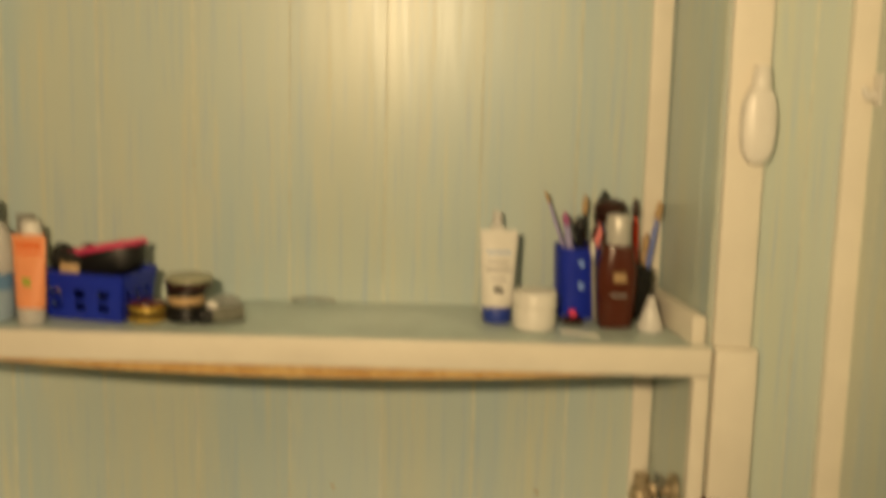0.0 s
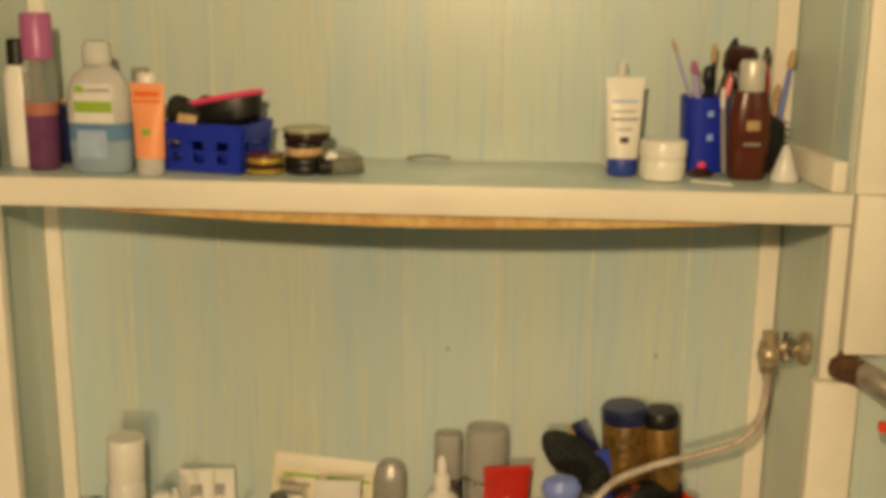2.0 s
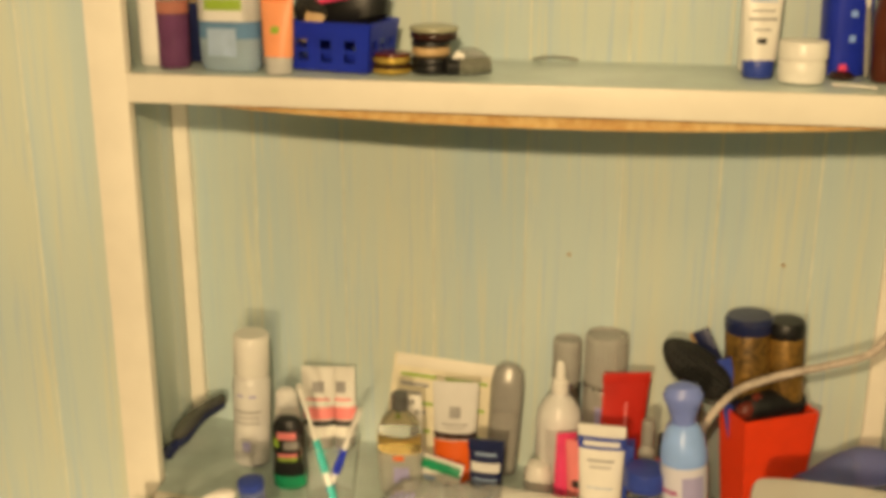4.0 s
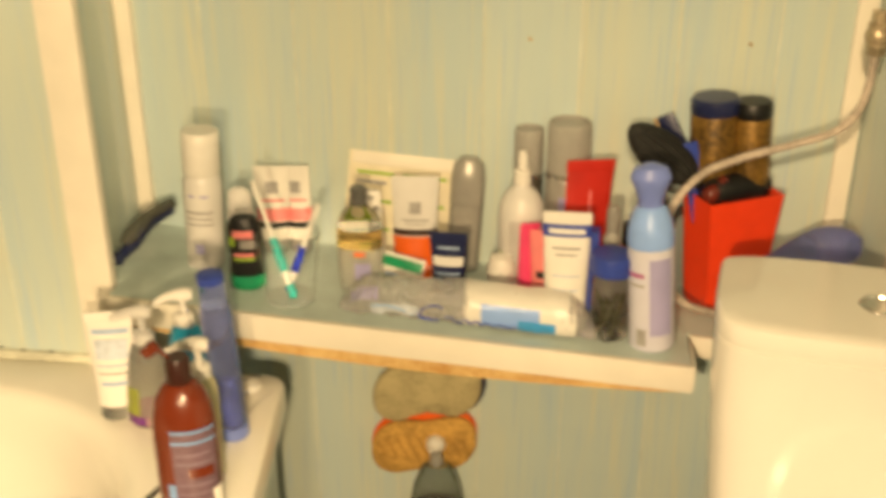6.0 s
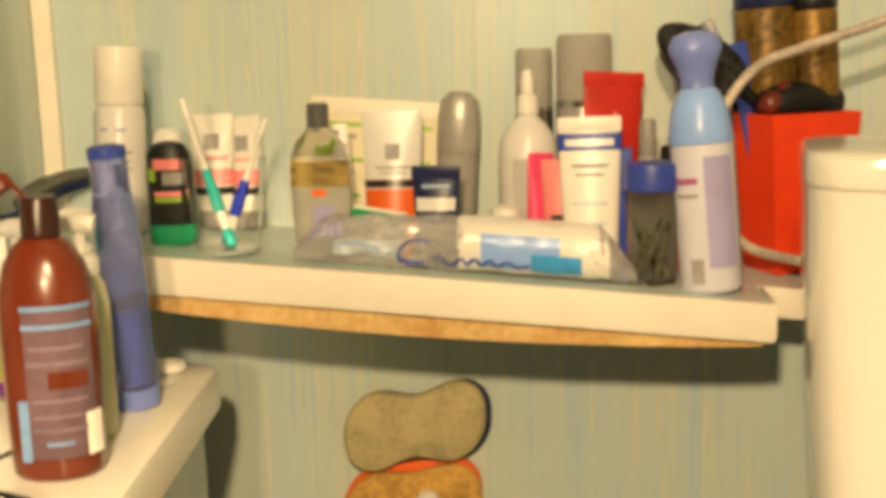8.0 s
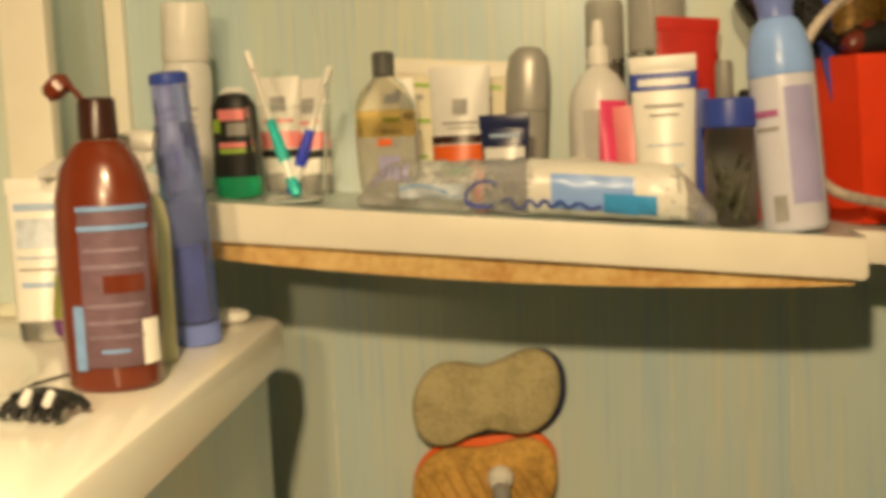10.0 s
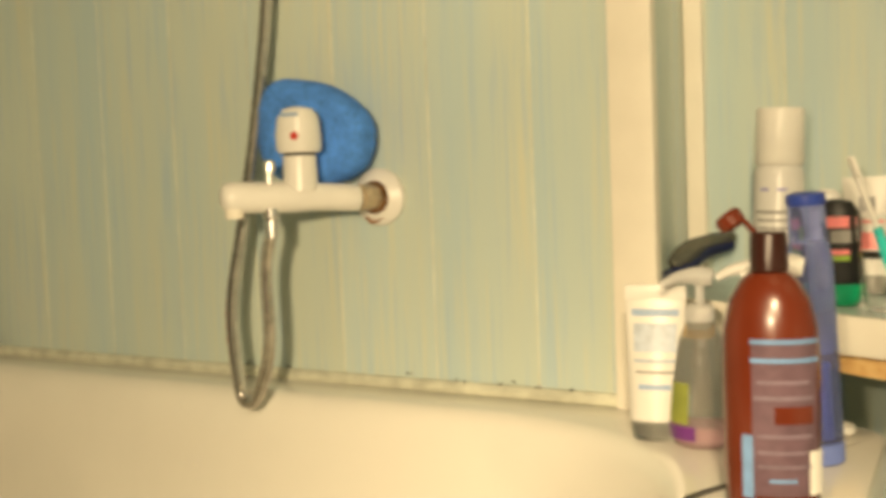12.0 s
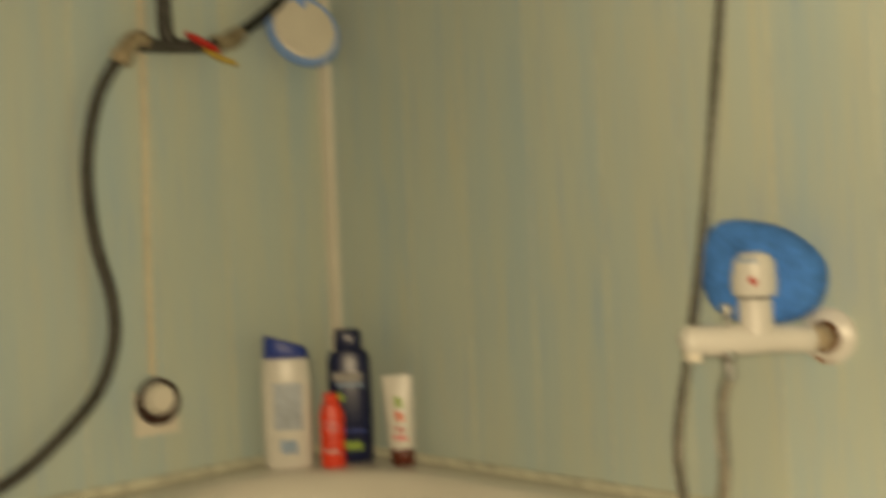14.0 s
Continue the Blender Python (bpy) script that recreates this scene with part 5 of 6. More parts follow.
    squeeze_tube(on_shelf(-0.284, 1.655), 0.060, 0.032, 0.112, 0.018, NAVY, NAVY, "navy squeeze tube with pale label", turn=-3, crimp=NAVY,
                 bars=((0.058, 0.074, 0.62, PEARL), (0.044, 0.047, 0.5, BLUEINK), (0.036, 0.039, 0.5, BLUEINK), (0.086, 0.090, 0.4, BLUEINK)))
    spray_white()
    spray_can(on_shelf(-0.163, 1.772), 0.0245, 0.262, 0.075, STEEL, SMOKE, "slim dark hairspray can with grey cap", bars=((0.05, 0.14, 0.6, DKBROWN),), dome=False, ribbed=True)
    spray_can(on_shelf(-0.098, 1.763), 0.0365, 0.284, 0.085, SILVER, SMOKE, "silver hairspray can with grey ribbed cap", bars=((0.12, 0.165, 0.25, LILAC), (0.09, 0.094, 0.5, INK), (0.06, 0.08, 0.5, TAN)), dome=False, ribbed=True)
    squeeze_tube(on_shelf(-0.072, 1.702), 0.080, 0.040, 0.238, 0.02, DKRED, DKRED, "dark red squeeze tube standing on its cap", turn=20, tilt=(-3, 3.5), crimp=DKRED,
                 bars=((0.14, 0.19, 0.03, ROSE),))
    t = thing("roll_on", on_shelf(-0.200, 1.700), "short white roll-on deodorant with dome cap", "deodorant")
    part("body", lathe([(0.021, 0), (0.024, 0.003), (0.0245, 0.022)]), PEARL, t)
    part("cap", lathe([(0.0245, 0.0225), (0.0248, 0.024), (0.024, 0.046), (0.018, 0.060), (0.006, 0.065)]), WHITE, t)
    squeeze_tube(on_shelf(-0.160, 1.672), 0.034, 0.026, 0.135, 0.016, PINK, PINK, "hot pink squeeze tube on its cap", turn=20, tilt=(-2, 3))
    squeeze_tube(on_shelf(-0.131, 1.664), 0.042, 0.026, 0.130, 0.016, ROSE, ROSE, "rose squeeze tube with black marks", turn=-6, tilt=(-2, -2), bars=((0.05, 0.062, 0.3, SOOT), (0.028, 0.036, 0.25, SOOT)))
    squeeze_tube(on_shelf(-0.096, 1.612), 0.074, 0.040, 0.186, 0.020, WHITE, WHITE, "white cream tube with navy band", turn=-4, tilt=(-3, -1), crimp=WHITE,
                 bars=((0.148, 0.168, 0.97, ROYAL), (0.128, 0.132, 0.4, INK), (0.118, 0.121, 0.3, INK), (0.060, 0.064, 0.4, FADED), (0.084, 0.087, 0.4, FADED), (0.153, 0.161, 0.55, PEARL)))
    t = thing("carton", on_shelf(-0.066, 1.648), "narrow dark blue cardboard carton", "carton", turn=-4)
    part("box", box(-0.020, 0.020, -0.014, 0.014, 0.0, 0.150, 0.001), ROYAL, t)
    t = thing("pump_vial", on_shelf(-0.026, 1.668), "small clear spray vial with grey pump", "bottle")
    part("body", lathe([(0.012, 0), (0.014, 0.002), (0.014, 0.13), (0.009, 0.142)]), SMOKE, t)
    part("cap", lathe([(0.010, 0.1425), (0.0105, 0.144), (0.0105, 0.18), (0.008, 0.186)]), GREYP, t)
    t = thing("nail_polish", on_shelf(0.004, 1.690), "pale pink nail polish bottle with black cap", "bottle")
    part("body", lathe([(0.020, 0), (0.022, 0.003), (0.022, 0.095), (0.012, 0.112)]), ROSE, t)
    part("cap", lathe([(0.0105, 0.1125), (0.0125, 0.114), (0.012, 0.150), (0.009, 0.154)]), BLACK, t)
    screw_jar()
    tissue_pack()
    air_freshener()
    red_box()
    t = thing("hair_brush", (0.250, 1.69, lower_top(0.25) + 0.021), "translucent blue brush handle behind the cistern", "brush", tilt=(0, -3))
    part("handle", sweep([(-0.038, 0, 0.080), (0.0, 0, 0.099), (0.06, 0, 0.120), (0.118, 0, 0.118)], [0.011, 0.014, 0.015, 0.014, 0.017, 0.021, 0.025, 0.028, 0.031, 0.032, 0.031, 0.027, 0.017], 16, 4), BLUECLR, t)
    part("stand", lathe([(0.02, -0.020), (0.016, 0.04), (0.011, 0.075)], 14, 0.0, 0.0), PERI, t)


lower_things()

# ---- wall sponges below the lower shelf ----


def wavy(cx, cz, w, h, wave, n=40):
    """An outline with a waist, its lobes of different size."""
    out = []
    for k in range(n):
        u = 2 * math.pi * k / n
        c, s = math.cos(u), math.sin(u)
        x = w * math.copysign(abs(c) ** 0.75, c)
        z = h * math.copysign(abs(s) ** 0.85, s) * (1 - wave * math.exp(-(x / (0.45 * w)) ** 2)) + 0.27 * h * c
        out.append((cx + x, cz + z))
    return out


def sponges():
    t = thing("bath_sponge", (0, 0, 0), "beige waisted sponge with navy edge hanging on the wall", "sponge")
    part("foam", pillow(wavy(-0.333, 0.459, 0.100, 0.068, 0.36), 1.758, 1.782, 0.008), SPONGEG, t)
    part("backing", pillow(wavy(-0.329, 0.454, 0.103, 0.070, 0.36), 1.7825, 1.7935, 0.003), NAVY, t, "navy felt edge")
    t = thing("bath_sponge", (0, 0, 0), "ochre waisted sponge with orange edge hanging on the wall", "sponge")
    part("foam", pillow(wavy(-0.340, 0.338, 0.099, 0.066, 0.20), 1.762, 1.780, 0.007), SPONGEO, t)
    part("backing", pillow(wavy(-0.341, 0.343, 0.0995, 0.066, 0.12), 1.7805, 1.7935, 0.003), ORANGE, t, "orange felt edge")
    for k in range(-4, 5):
        x, half = -0.340 + 0.020 * k, 0.030 - 0.003 * abs(k)
        z = 0.338 + 0.0012 * k
        part("groove", sweep([(x - 0.5 * half, 1.7612, z + half), (x, 1.7606, z), (x + 0.5 * half, 1.7612, z - half)], 0.0014, 6, 2), TAN_DARK, t)
    t = thing("cup_hook", (-0.316, 1.755, 0.352), "white plastic suction hook on a sponge", "hook")
    part("knob", sweep([(0, 0.006, 0), (0, -0.006, 0), (0, -0.024, -0.002)], [0.017, 0.018, 0.018, 0.017, 0.015, 0.010], 18, 3), WHITE, t)
    t = thing("toilet_brush", (-0.312, 1.725, 0.0), "dark toilet brush in a smoked clear holder", "toilet brush")
    part("holder", loft([ring(r, r, z, 28) for r, z in ((0.05, 0.0), (0.052, 0.003), (0.050, 0.24), (0.042, 0.285), (0.030, 0.318), (0.012, 0.331))]), mat("smoked_plastic", (0.62, 0.66, 0.62), 0.12, vary=0.05, bump=0.0, trans=0.9, ior=1.12), t)
    part("bristles", lathe([(0.02, 0.02), (0.040, 0.04), (0.043, 0.21), (0.034, 0.240), (0.016, 0.252)], 20), SOOT, t)
    part("handle_tip", lathe([(0.012, 0.3315), (0.013, 0.334), (0.011, 0.352), (0.006, 0.355)], 14), GREYP, t)


sponges()

# ---- bottles on the bathtub rim ----
RIM = 0.6125


def brown_shampoo():
    t = thing("shampoo_bottle", (-0.585, 1.208, RIM), "large brown shampoo bottle with open flip cap", "bottle", turn=6)
    part("body", loft([ring(a, b, z, 36, 2.2) for a, b, z in ((0.036, 0.029, 0), (0.039, 0.032, 0.004), (0.041, 0.034, 0.05), (0.0415, 0.035, 0.130), (0.040, 0.033, 0.162), (0.034, 0.029, 0.187), (0.024, 0.022, 0.204), (0.017, 0.016, 0.210))]), BROWN, t)
    part("collar", lathe([(0.0155, 0.2105), (0.0165, 0.212), (0.0155, 0.242), (0.014, 0.245)], 20), DKBROWN, t)
    part("flip_cap", loft([ring(r * 1.0, r * 0.8, z, 18, 2, -0.006) for r, z in ((0.006, 0), (0.012, 0.003), (0.013, 0.012), (0.010, 0.016))]), BROWN, t, "open flip lid").matrix_local = pose(-0.022, 0, 0.252, 0, -38, 0)
    part("hinge", sweep([(-0.010, 0, 0.242), (-0.020, 0, 0.254), (-0.030, 0, 0.260)], 0.006, 8, 3, flat=0.5), BROWN, t)
    PLUM = mat("plum_ink", (0.20, 0.15, 0.20), 0.4, vary=0.15, scale=90)
    back = mat("plum_label", (0.125, 0.075, 0.10), 0.35, vary=0.15, scale=90)
    part("label", wrap(0.0413, 0.0346, 0.022, 0.152, 256, 338, 2.2, off=0.0016, a1=0.0406, b1=0.0339), back, t, "plum printed label")
    for z0, z1, u0, u1, m in ((0.152, 0.156, 256, 338, PALESKY), (0.136, 0.140, 256, 338, PALESKY), (0.118, 0.121, 262, 322, PLUM), (0.104, 0.108, 258, 328, PLUM), (0.084, 0.099, 278, 326, BROWN),
                              (0.072, 0.075, 262, 326, PLUM), (0.058, 0.061, 262, 316, PLUM), (0.046, 0.049, 262, 322, PLUM), (0.034, 0.037, 272, 302, PALESKY), (0.020, 0.074, 244, 257, PALESKY)):
        part("print", wrap(0.0413, 0.0346, z0, z1, u0, u1, 2.2, off=0.0022), m, t)
    part("sticker", wrap(0.0413, 0.0346, 0.022, 0.060, 320, 348, 2.2, off=0.0018), WHITE, t, "white price sticker")


def blue_tube():
    t = thing("toothbrush_case", (-0.580, 1.393, RIM), "tall clear blue plastic tube with blue ends", "tube", tilt=(3, -2))
    part("body", lathe([(0.0215, 0.022), (0.0225, 0.024), (0.0225, 0.205), (0.0195, 0.225)], 24), BLUECLR, t)
    part("base", lathe([(0.021, 0), (0.0225, 0.002), (0.0225, 0.0215)], 24), PERI, t)
    part("neck", lathe([(0.0188, 0.2255), (0.0185, 0.262)], 24), BLUECLR, t)
    part("cap", lathe([(0.0192, 0.2625), (0.0195, 0.264), (0.019, 0.273), (0.013, 0.275)], 24), ROYAL, t)
    part("insert", lathe([(0.012, 0.024), (0.012, 0.10), (0.010, 0.102)], 16), PERI, t)


def pump_bottle(place, body, liquid, profile, pump_mat, label, turn=0, level=0.5):
    t = thing("soap_dispenser", place, label, "soap dispenser", turn=turn)
    ob = part("body", lathe(profile), body, t)
    h = profile[-1][1]
    if liquid:
        inner = [(max(r - 0.0025, 0.001), z + 0.002) for r, z in profile if z < h * level]
        part("liquid", lathe(inner + [(inner[-1][0] * 0.8, inner[-1][1] + 0.001)]), liquid, t)
    part("collar", lathe([(0.0145, h + 0.0005), (0.0155, h + 0.002), (0.0155, h + 0.016), (0.010, h + 0.020)], 18), pump_mat, t)
    part("stem", lathe([(0.005, h + 0.0205), (0.005, h + 0.042)], 10), pump_mat, t)
    part("spout", sweep([(0.014, 0, h + 0.048), (0, 0, h + 0.050), (-0.022, 0, h + 0.049), (-0.042, 0, h + 0.040)], [0.009, 0.010, 0.011, 0.011, 0.010, 0.008, 0.007, 0.006, 0.005], 12, 3), pump_mat, t)
    return t


def hand_tube():
    t = squeeze_tube((-0.770, 1.432, RIM), 0.068, 0.042, 0.172, 0.020, WHITE, CLEAR, "white cream tube with blue print on its clear cap", turn=14, tilt=(-2, 1), crimp=WHITE,
                     bars=((0.098, 0.130, 0.5, FADED), (0.138, 0.146, 0.55, BLUEINK), (0.086, 0.090, 0.5, FADED), (0.056, 0.062, 0.38, BLUEINK), (0.074, 0.077, 0.45, INK)))


brown_shampoo()
blue_tube()
hand_tube()
t = pump_bottle((-0.712, 1.420, RIM), HAZYCLEAR, PINKLIQ, [(0.026, 0), (0.032, 0.004), (0.0355, 0.022), (0.034, 0.05), (0.029, 0.085), (0.024, 0.115), (0.016, 0.135)], CLOUDY, "clear pump bottle with pink soap and painted-on violet and olive tints", 12, 0.35)
# violet contents and olive refraction in the clear body, put on as colour patches
part("violet_print", wrap(0.0345, 0.0345, 0.010, 0.026, 195, 262, a1=0.0362, b1=0.0362, off=0.0010), PURPLE, t)
part("olive_print", wrap(0.0358, 0.0358, 0.028, 0.072, 205, 250, a1=0.0312, b1=0.0312, off=0.0012), OLIVETINT, t)
pump_bottle((-0.664, 1.468, RIM), CYAN, None, [(0.024, 0), (0.027, 0.003), (0.0275, 0.105), (0.022, 0.130), (0.014, 0.140)], WHITE, "cyan soap bottle with white pump", 20)
pump_bottle((-0.590, 1.300, RIM), PALEOLIVE, None, [(0.019, 0), (0.022, 0.003), (0.0225, 0.130), (0.019, 0.150), (0.013, 0.158)], WHITE, "pale olive soap bottle with white pump", 10)
t = thing("soap_dish", (-0.598, 1.515, RIM), "small white soap lying on the rim corner", "soap")
part("bar", loft([ring(a, b, z, 24, 2.6) for a, b, z in ((0.026, 0.016, 0), (0.030, 0.019, 0.004), (0.028, 0.018, 0.011), (0.018, 0.011, 0.014))]), WHITE, t)


def hair_claw():
    t = thing("hair_claw", (-0.592, 1.095, RIM), "black hair claw with pale stripes lying on the rim", "hair clip", turn=-8)
    part("spring", sweep([(-0.012, 0, 0.010), (0.012, 0, 0.010)], 0.007, 10, 3), SILVER, t)
    for s in (-1, 1):
        part("jaw", sweep([(-0.022, 0.004 * s, 0.015), (0, 0.006 * s, 0.017), (0.022, 0.004 * s, 0.015)], 0.0066, 8, 4), BLACK, t)
        for k in range(5):
            x = -0.022 + 0.011 * k
            part("tooth", sweep([(x * 0.8, 0.006 * s, 0.014), (x, 0.014 * s, 0.012), (x * 1.1, 0.020 * s, 0.005)], [0.0054, 0.0052, 0.0046, 0.004], 8, 2), BLACK, t)
    part("stripe", sweep([(-0.006, -0.008, 0.0225), (-0.004, -0.018, 0.016)], 0.004, 8, 2), PEARL, t)
    part("stripe", sweep([(0.014, -0.008, 0.0225), (0.016, -0.018, 0.016)], 0.0035, 8, 2), PEARL, t)


hair_claw()

spots = bmesh.new()
rnd = random.Random(9)
for k in range(9):
    x = rnd.choice((-1.15, -1.28, -0.98, -1.05, -1.42)) + rnd.uniform(-0.06, 0.06)
    w = rnd.uniform(0.002, 0.006)
    z = 0.633 + rim_rise(x) * 0.8 + rnd.uniform(-0.003, 0.003)
    sweep([(x - w, 1.5665, z), (x, 1.5655, z + rnd.uniform(-0.001, 0.002)), (x + w, 1.5665, z)], [0.0005, 0.0011, 0.0013, 0.001, 0.0005], 6, 2, bm=spots)
tagged(part("mould", spots, SOOT), "dark mould spots along the bath seal", "mould", kind="stuff")

# ---- bath tap ----


def bath_tap():
    t = thing("bath_tap", (0, 0, 0), "white single-lever bath tap with rusty escutcheon", "tap")
    e, s = Vector((-1.212, 1.500, 0.893)), Vector((-1.325, 1.350, 0.902))
    part("escutcheon", sweep([(-1.217, 1.568, 0.892), (-1.217, 1.556, 0.892), (-1.216, 1.546, 0.892)], [0.040, 0.041, 0.041, 0.038, 0.034, 0.024, 0.018], 28, 3), WHITE, t, "white disc with rusty rim")
    part("rust_ring", sweep([(-1.216, 1.5475, 0.892), (-1.2158, 1.5425, 0.892)], [0.0235, 0.0225, 0.020], 24, 2), mat("rust_stain", (0.13, 0.06, 0.02), 0.8, vary=0.45, scale=160, bump=0.5), t, "rusty ring round the union")
    part("rust_run", sweep([(-1.236, 1.5535, 0.868), (-1.222, 1.5515, 0.857), (-1.206, 1.5535, 0.862)], [0.002, 0.004, 0.0055, 0.005, 0.003, 0.0015], 8, 3, flat=0.5), mat("orange_rust", (0.33, 0.15, 0.05), 0.8, vary=0.35, scale=160, bump=0.4), t, "orange rust run on the disc")
    part("nut", sweep([(-1.216, 1.548, 0.892), (-1.215, 1.522, 0.893), (-1.213, 1.503, 0.893)], 0.0185, 8, 3), BRASS, t, "corroded brass union nut")
    d = (s - e)
    part("body", sweep([tuple(e + d * k + Vector((0, 0, z))) for k, z in ((-0.02, 0), (0.03, 0), (0.25, 0.001), (0.5, 0.0), (0.75, -0.001), (0.92, -0.001), (1.0, -0.002))], [0.013, 0.017, 0.0185, 0.019, 0.019, 0.019, 0.019, 0.019, 0.020, 0.021, 0.021, 0.021, 0.021, 0.021, 0.021, 0.021, 0.020, 0.017, 0.010], 18, 3), WHITE, t)
    part("aerator", lathe([(0.012, -0.030), (0.0125, -0.028), (0.0125, -0.014)], 16, s.x + 0.012, s.y + 0.012), TRIM, t).location = (0, 0, s.z)
    m = e + d * 0.42
    part("column", loft([ring(r, r, z, 24, 2, m.x, m.y) for r, z in ((0.024, 0.905), (0.023, 0.925), (0.0225, 0.948), (0.023, 0.9525))]), WHITE, t)
    part("joint", loft([ring(0.0215, 0.0215, 0.953, 24, 2, m.x, m.y), ring(0.0215, 0.0215, 0.956, 24, 2, m.x, m.y)]), SOOT, t)
    lev = part("lever", loft([ring(a, b, z, 24, 2.4, m.x + ox, m.y + oy) for a, b, z, ox, oy in ((0.026, 0.026, 0.9565, 0, 0), (0.029, 0.029, 0.963, 0, 0), (0.029, 0.029, 0.982, 0.001, -0.002), (0.026, 0.027, 1.003, 0.004, -0.005), (0.018, 0.019, 1.014, 0.007, -0.009), (0.006, 0.007, 1.017, 0.008, -0.010))]), WHITE, t)
    part("dot", sweep([(m.x + 0.013, m.y - 0.024, 0.978), (m.x + 0.0145, m.y - 0.0295, 0.978)], 0.0055, 12, 2), DKRED, lev, "red temperature mark")
    part("print", box(m.x - 0.004, m.x + 0.022, m.y - 0.0335, m.y - 0.029, 1.0035, 1.0085, 0.001), BLUEINK, lev)
    q = e + d * 0.80
    part("diverter", loft([ring(r, r, z, 14, 2, q.x + 0.02, q.y + 0.02) for r, z in ((0.005, 0.915), (0.005, 0.930), (0.008, 0.933), (0.008, 0.945), (0.004, 0.948))]), CHROME, t)
    part("outlet", loft([ring(r, r, z, 14, 2, q.x + 0.02, q.y + 0.02) for r, z in ((0.012, 0.884), (0.012, 0.872), (0.009, 0.868), (0.009, 0.855))]), CHROME, t)
    return q


q = bath_tap()
t = thing("shower_hose", (0, 0, 0), "ribbed chrome shower hose hanging in a loop", "hose")
part("spiral", sweep([(q.x + 0.02, q.y + 0.02, 0.862), (-1.300, 1.405, 0.80), (-1.304, 1.41, 0.70), (-1.330, 1.415, 0.632), (-1.355, 1.42, 0.615), (-1.378, 1.43, 0.637), (-1.402, 1.45, 0.74), (-1.392, 1.47, 0.86), (-1.385, 1.49, 0.96), (-1.362, 1.50, 1.12), (-1.335, 1.50, 1.32), (-1.31, 1.50, 1.50), (-1.29, 1.52, 1.66)], 0.0084, 10, 14, ribs=0.10), HOSE, t)
part("coupling", sweep([(q.x + 0.02, q.y + 0.02, 0.868), (q.x + 0.0205, q.y + 0.0195, 0.845)], 0.0105, 12, 2), CHROME, t, "chrome coupling nut")
t = thing("shower_bracket", (-1.29, 1.573, 1.66), "white wall bracket of the shower hose", "bracket")
part("arm", sweep([(0, 0, 0), (0, -0.02, 0.0), (0, -0.05, 0.0)], [0.022, 0.016, 0.014, 0.014], 16, 3), WHITE, t)
t = thing("bath_sponge", (-1.270, 1.515, 0.913), "bright blue rounded bath sponge resting on the tap", "sponge")
outline = []
for k in range(40):
    u = 2 * math.pi * k / 40
    c, s = math.cos(u), math.sin(u)
    outline.append((-0.018 + 0.091 * math.copysign(abs(c) ** 0.82, c), 0.072 + 0.073 * math.copysign(abs(s) ** 0.80, s) - 0.030 * c * max(0.0, s) ** 0.6))
part("foam", pillow(outline, -0.028, 0.028, 0.016), SPONGEB, t)

# ---- bottles in the tub corner ----


def corner_bottles():
    t = thing("shampoo_bottle", (-2.243, 1.375, RIM + 0.021), "white shampoo bottle with slanted navy cap", "bottle", turn=52)
    part("body", oval([(0.042, 0), (0.046, 0.004), (0.048, 0.06), (0.048, 0.16), (0.045, 0.205), (0.042, 0.212)], 0.55, 2.6), WHITE, t)
    bm = oval([(0.0425, 0.2125), (0.044, 0.214), (0.042, 0.247), (0.038, 0.257)], 0.55, 2.6)
    for v in bm.verts:
        if v.co.z > 0.22:
            v.co.z -= 0.012 + 0.32 * v.co.x
    part("cap", bm, ROYAL, t, "slanted navy cap")
    part("print", wrap(0.048, 0.0264, 0.075, 0.165, 245, 300, 2.6, off=0.001), FADED, t)
    part("print", wrap(0.048, 0.0264, 0.030, 0.055, 258, 284, 2.6, off=0.0015), BLUEINK, t)
    t = thing("shower_gel", (-2.187, 1.488, RIM + 0.020), "navy shower gel bottle with stepped cap", "bottle", turn=48)
    part("body", oval([(0.038, 0), (0.042, 0.004), (0.043, 0.10), (0.042, 0.200), (0.036, 0.218)], 0.6, 3), NAVY, t)
    part("cap", oval([(0.026, 0.2185), (0.028, 0.221), (0.026, 0.255), (0.022, 0.262)], 0.7, 3), NAVY, t)
    for z0, z1, u0, u1, m in ((0.160, 0.178, 232, 296, INK), (0.150, 0.156, 244, 300, BLUEINK), (0.122, 0.138, 225, 262, LIME), (0.092, 0.106, 228, 260, ORANGE), (0.025, 0.042, 238, 290, LIME), (0.06, 0.066, 255, 300, ROYAL)):
        part("print", wrap(0.043, 0.0258, z0, z1, u0, u1, 3, off=0.001), m, t)
    t = thing("shower_gel", (-2.170, 1.425, RIM + 0.020), "small red bottle standing before a navy one", "bottle", turn=50)
    part("body", oval([(0.020, 0), (0.023, 0.003), (0.0235, 0.10), (0.018, 0.12)], 0.75, 2.4), RED, t)
    part("cap", lathe([(0.0135, 0.1205), (0.0145, 0.122), (0.0140, 0.140), (0.011, 0.143)], 16), RED, t)
    part("print", wrap(0.0235, 0.0176, 0.03, 0.034, 240, 300, 2.4, off=0.001), PEARL, t)
    part("print", wrap(0.0235, 0.0176, 0.07, 0.09, 250, 290, 2.4, off=0.001), ROSE, t)
    squeeze_tube((-2.078, 1.524, RIM + 0.0185), 0.058, 0.036, 0.172, 0.030, WHITE, BROWN, "white conditioner tube with brown cap, red print", turn=42, tilt=(0, -2),
                 bars=((0.110, 0.130, 0.16, LIME), (0.085, 0.102, 0.16, ORANGE), (0.048, 0.058, 0.3, ROSE), (0.066, 0.072, 0.2, DKRED)))


corner_bottles()


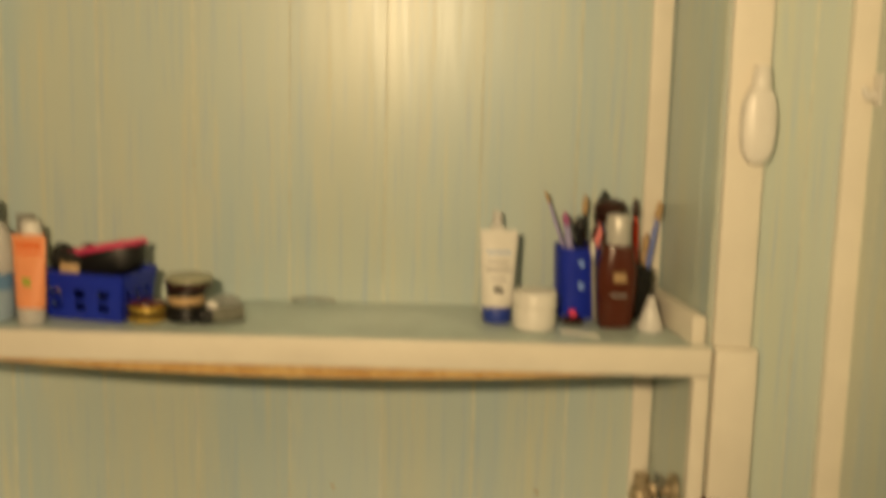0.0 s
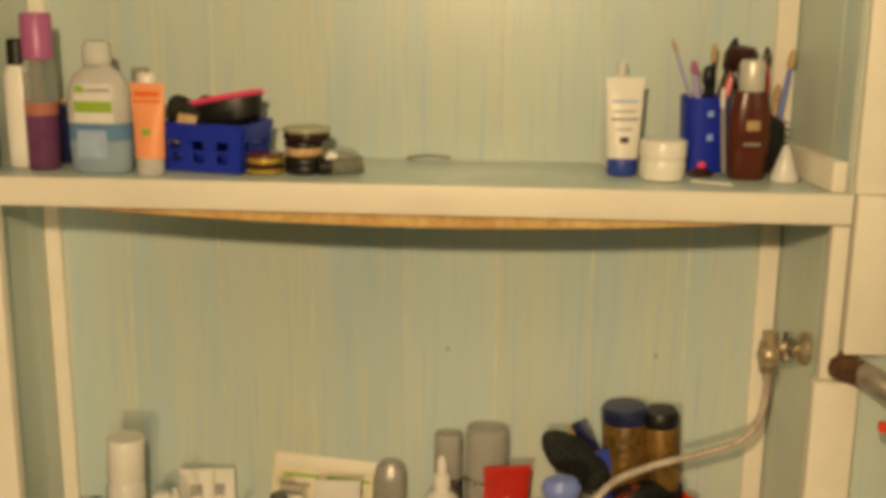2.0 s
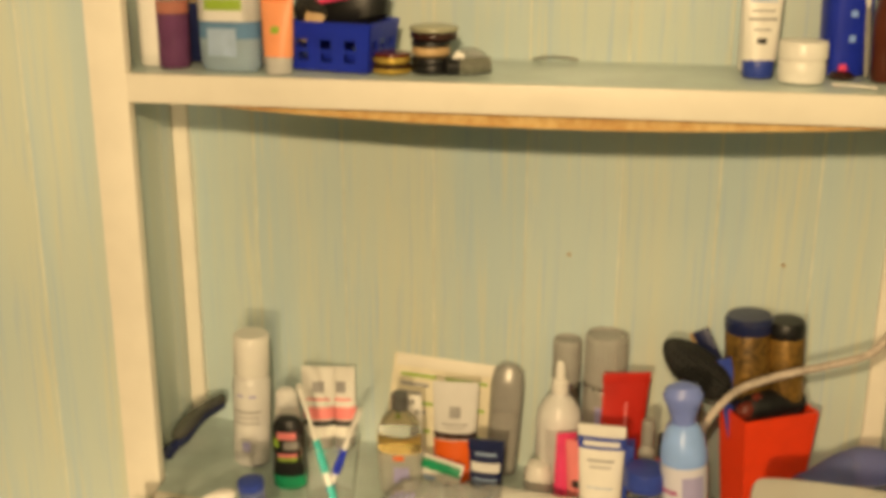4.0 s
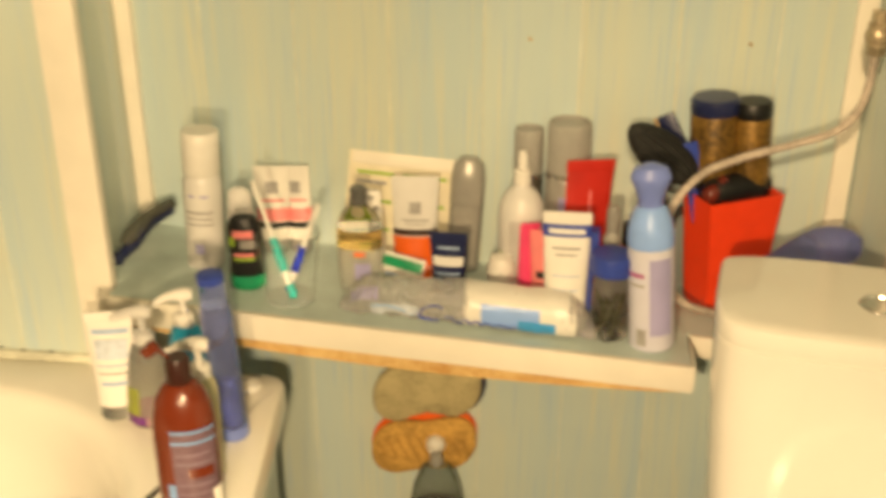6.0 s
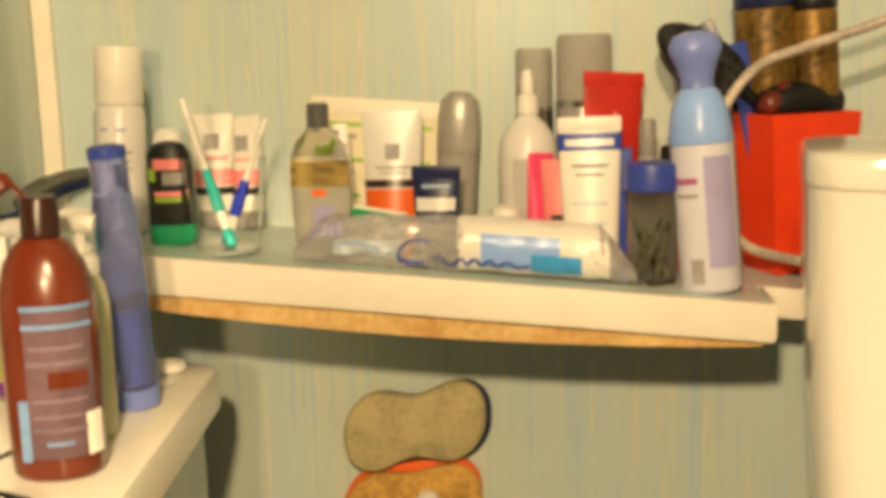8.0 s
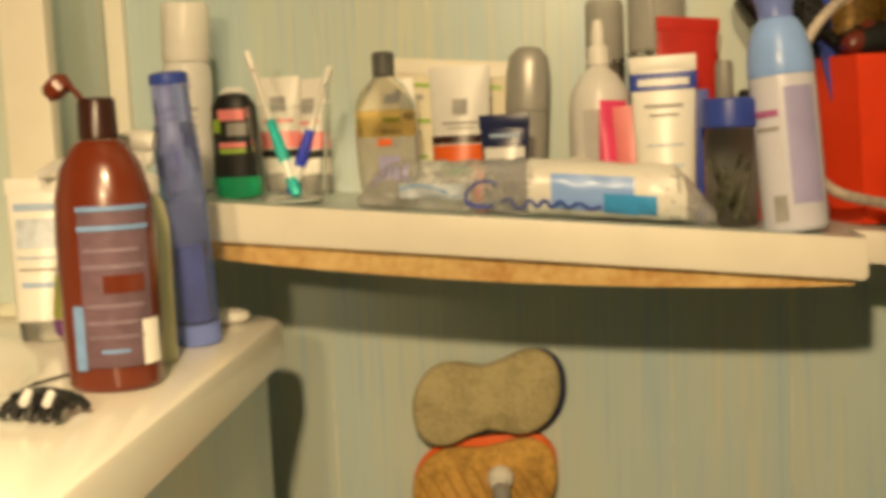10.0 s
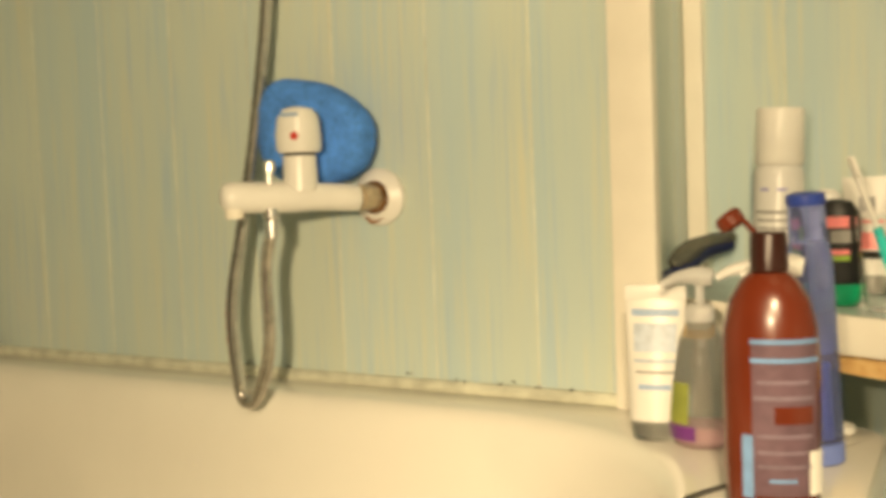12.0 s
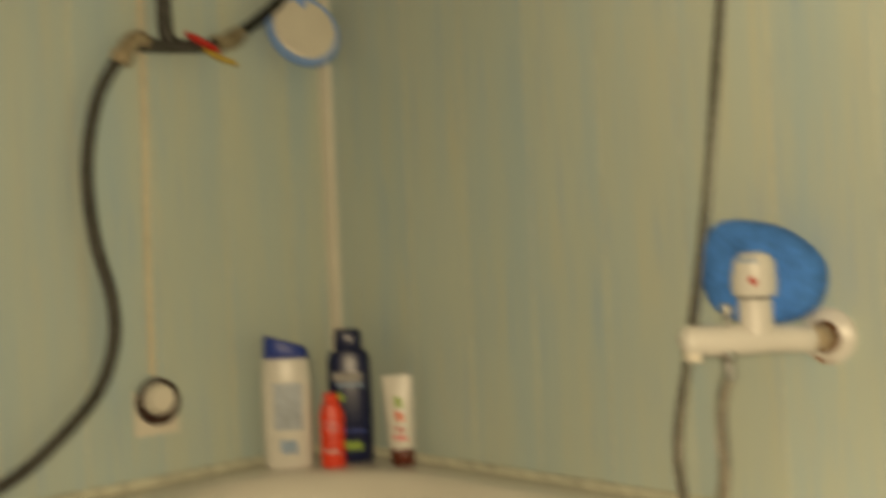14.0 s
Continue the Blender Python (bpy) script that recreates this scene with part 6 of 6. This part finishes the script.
def wall_valve():
    x = X_LEFT
    t = thing("shower_valve", (0, 0.003, 0.015), "grey pipe tee with red and yellow valve handle", "valve")
    part("inlet", sweep([(x + 0.05, 1.155, 1.60), (x + 0.05, 1.155, 1.50), (x + 0.05, 1.158, 1.445), (x + 0.05, 1.175, 1.425)], 0.014, 12, 4), DULL, t)
    part("pipe", sweep([(x + 0.05, 1.085, 1.42), (x + 0.05, 1.14, 1.423), (x + 0.05, 1.20, 1.428), (x + 0.05, 1.26, 1.435)], 0.013, 12, 4), DULL, t)
    part("elbow", sweep([(x + 0.05, 1.115, 1.425), (x + 0.05, 1.095, 1.43), (x + 0.05, 1.075, 1.41), (x + 0.05, 1.065, 1.385)], 0.017, 12, 4), BRASS, t)
    part("red_lever", sweep([(x + 0.075, 1.185, 1.445), (x + 0.080, 1.215, 1.432), (x + 0.085, 1.245, 1.418)], [0.008, 0.012, 0.013, 0.012, 0.011, 0.010, 0.008], 10, 3, flat=0.6), DKRED, t)
    part("yellow_lever", sweep([(x + 0.078, 1.220, 1.418), (x + 0.082, 1.255, 1.405), (x + 0.085, 1.285, 1.398)], [0.007, 0.009, 0.010, 0.010, 0.009, 0.009, 0.007], 10, 3, flat=0.6), mat("yellow_paint", (0.50, 0.36, 0.05), 0.45, vary=0.2, scale=60), t)
    part("union", sweep([(x + 0.05, 1.262, 1.437), (x + 0.05, 1.30, 1.45), (x + 0.05, 1.325, 1.468)], [0.018, 0.018, 0.016, 0.019, 0.019, 0.016, 0.015], 8, 3), BRASS, t)
    part("outlet", sweep([(x + 0.05, 1.32, 1.465), (x + 0.05, 1.37, 1.50), (x + 0.055, 1.42, 1.545), (x + 0.06, 1.45, 1.60)], 0.011, 12, 5), SOOT, t)
    t = thing("drain_hose", (0, -0.002, 0.013), "dark grey rubber hose hanging on the wall", "hose")
    part("rubber", sweep([(x + 0.05, 1.067, 1.40), (x + 0.045, 1.022, 1.32), (x + 0.04, 1.000, 1.20), (x + 0.04, 1.008, 1.08), (x + 0.04, 1.036, 0.97), (x + 0.04, 1.036, 0.89), (x + 0.045, 1.00, 0.81), (x + 0.05, 0.93, 0.745), (x + 0.05, 0.85, 0.69), (x + 0.05, 0.76, 0.655), (x + 0.05, 0.70, 0.632)], 0.0115, 10, 6), DULL, t)
    part("clamp", sweep([(x + 0.05, 1.069, 1.405), (x + 0.049, 1.060, 1.385)], 0.0150, 14, 2), BRASS, t, "brass hose clamp")
    t = thing("wall_cable", (0, -0.004, 0), "cream cable running down the wall boards", "cable")
    part("cord", sweep([(x + 0.009, 1.138, TOP - 0.01), (x + 0.009, 1.138, 1.4), (x + 0.009, 1.132, 1.1), (x + 0.009, 1.130, 0.835)], 0.0072, 8, 5), OFFW, t)
    t = thing("wall_socket", (x + 0.001, 1.131, 0.777), "square cream wall socket with round plug", "socket")
    part("plate", box(0.0, 0.012, -0.045, 0.045, -0.052, 0.030, 0.004), TRIM, t)
    part("ring", sweep([(0.0125, 0, 0.010), (0.024, 0, 0.010)], [0.044, 0.042], 28, 3), DKBROWN, t, "dark tarnished ring")
    part("plug", sweep([(0.0245, -0.006, 0.016), (0.036, -0.007, 0.017), (0.050, -0.008, 0.018)], [0.030, 0.030, 0.028, 0.026, 0.022], 24, 2), TRIM, t)
    t = thing("hand_shower", (-2.264, 1.472, 1.500), "round blue hand shower with white face", "shower head")
    d = Vector((0.88, -0.22, 0.30)).normalized()
    part("shell", sweep([tuple(d * -0.028), tuple(d * -0.012), tuple(d * 0.008)], [0.032, 0.056, 0.070, 0.076, 0.080, 0.080, 0.077], 28, 3), SKY, t)
    part("face", sweep([tuple(d * 0.0085), tuple(d * 0.016)], [0.068, 0.062], 28, 2), TRIM, t, "cream nozzle face")
    part("holder", sweep([tuple(d * -0.02), (-0.03, 0.05, 0.01), (-0.048, 0.09, 0.02)], 0.014, 12, 3), SOOT, t)
    part("neck", sweep([tuple(d * -0.012 + Vector((0, 0, 0.045))), (-0.012, 0.0, 0.11), (-0.03, -0.028, 0.16)], 0.013, 12, 3), SKY, t)


wall_valve()

# ---- cladding boards ----
clad(wall_niche, (NX0, Y_NICHE, 0), (1, 0, 0), NX1 - NX0, 0.139, 0.0, TOP, 0, 0.1535)
clad(wall_north, (X_LEFT, Y_WALL, 0), (1, 0, 0), NX0 - X_LEFT, 0.087, 0.0, TOP, 0)
clad(wall_north_east, (NX1, Y_WALL, 0), (1, 0, 0), X_RIGHT - NX1, 0.12, 0.0, TOP, 0)
clad(wall_west, (X_LEFT, Y_REAR, 0), (0, 1, 0), Y_WALL - 0.007 - Y_REAR, 0.1575, 0.0, TOP, 90)
clad(wall_east, (X_RIGHT, Y_WALL - 0.007, 0), (0, -1, 0), Y_WALL - Y_REAR - 0.008, 0.06, 0.0, TOP, -90)
clad(wall_north, (NX0 - 0.006, Y_WALL + 0.002, 0), (0, 1, 0), Y_NICHE - Y_WALL - 0.009, 0.1575, 0.0, TOP, 90)
# the niche's side, which stands a little askew
clad(wall_north_east, (0.368, Y_NICHE - 0.007, 0), (0.152, -0.988, 0), 0.214, 0.1575, 0.0, TOP, -81.3)
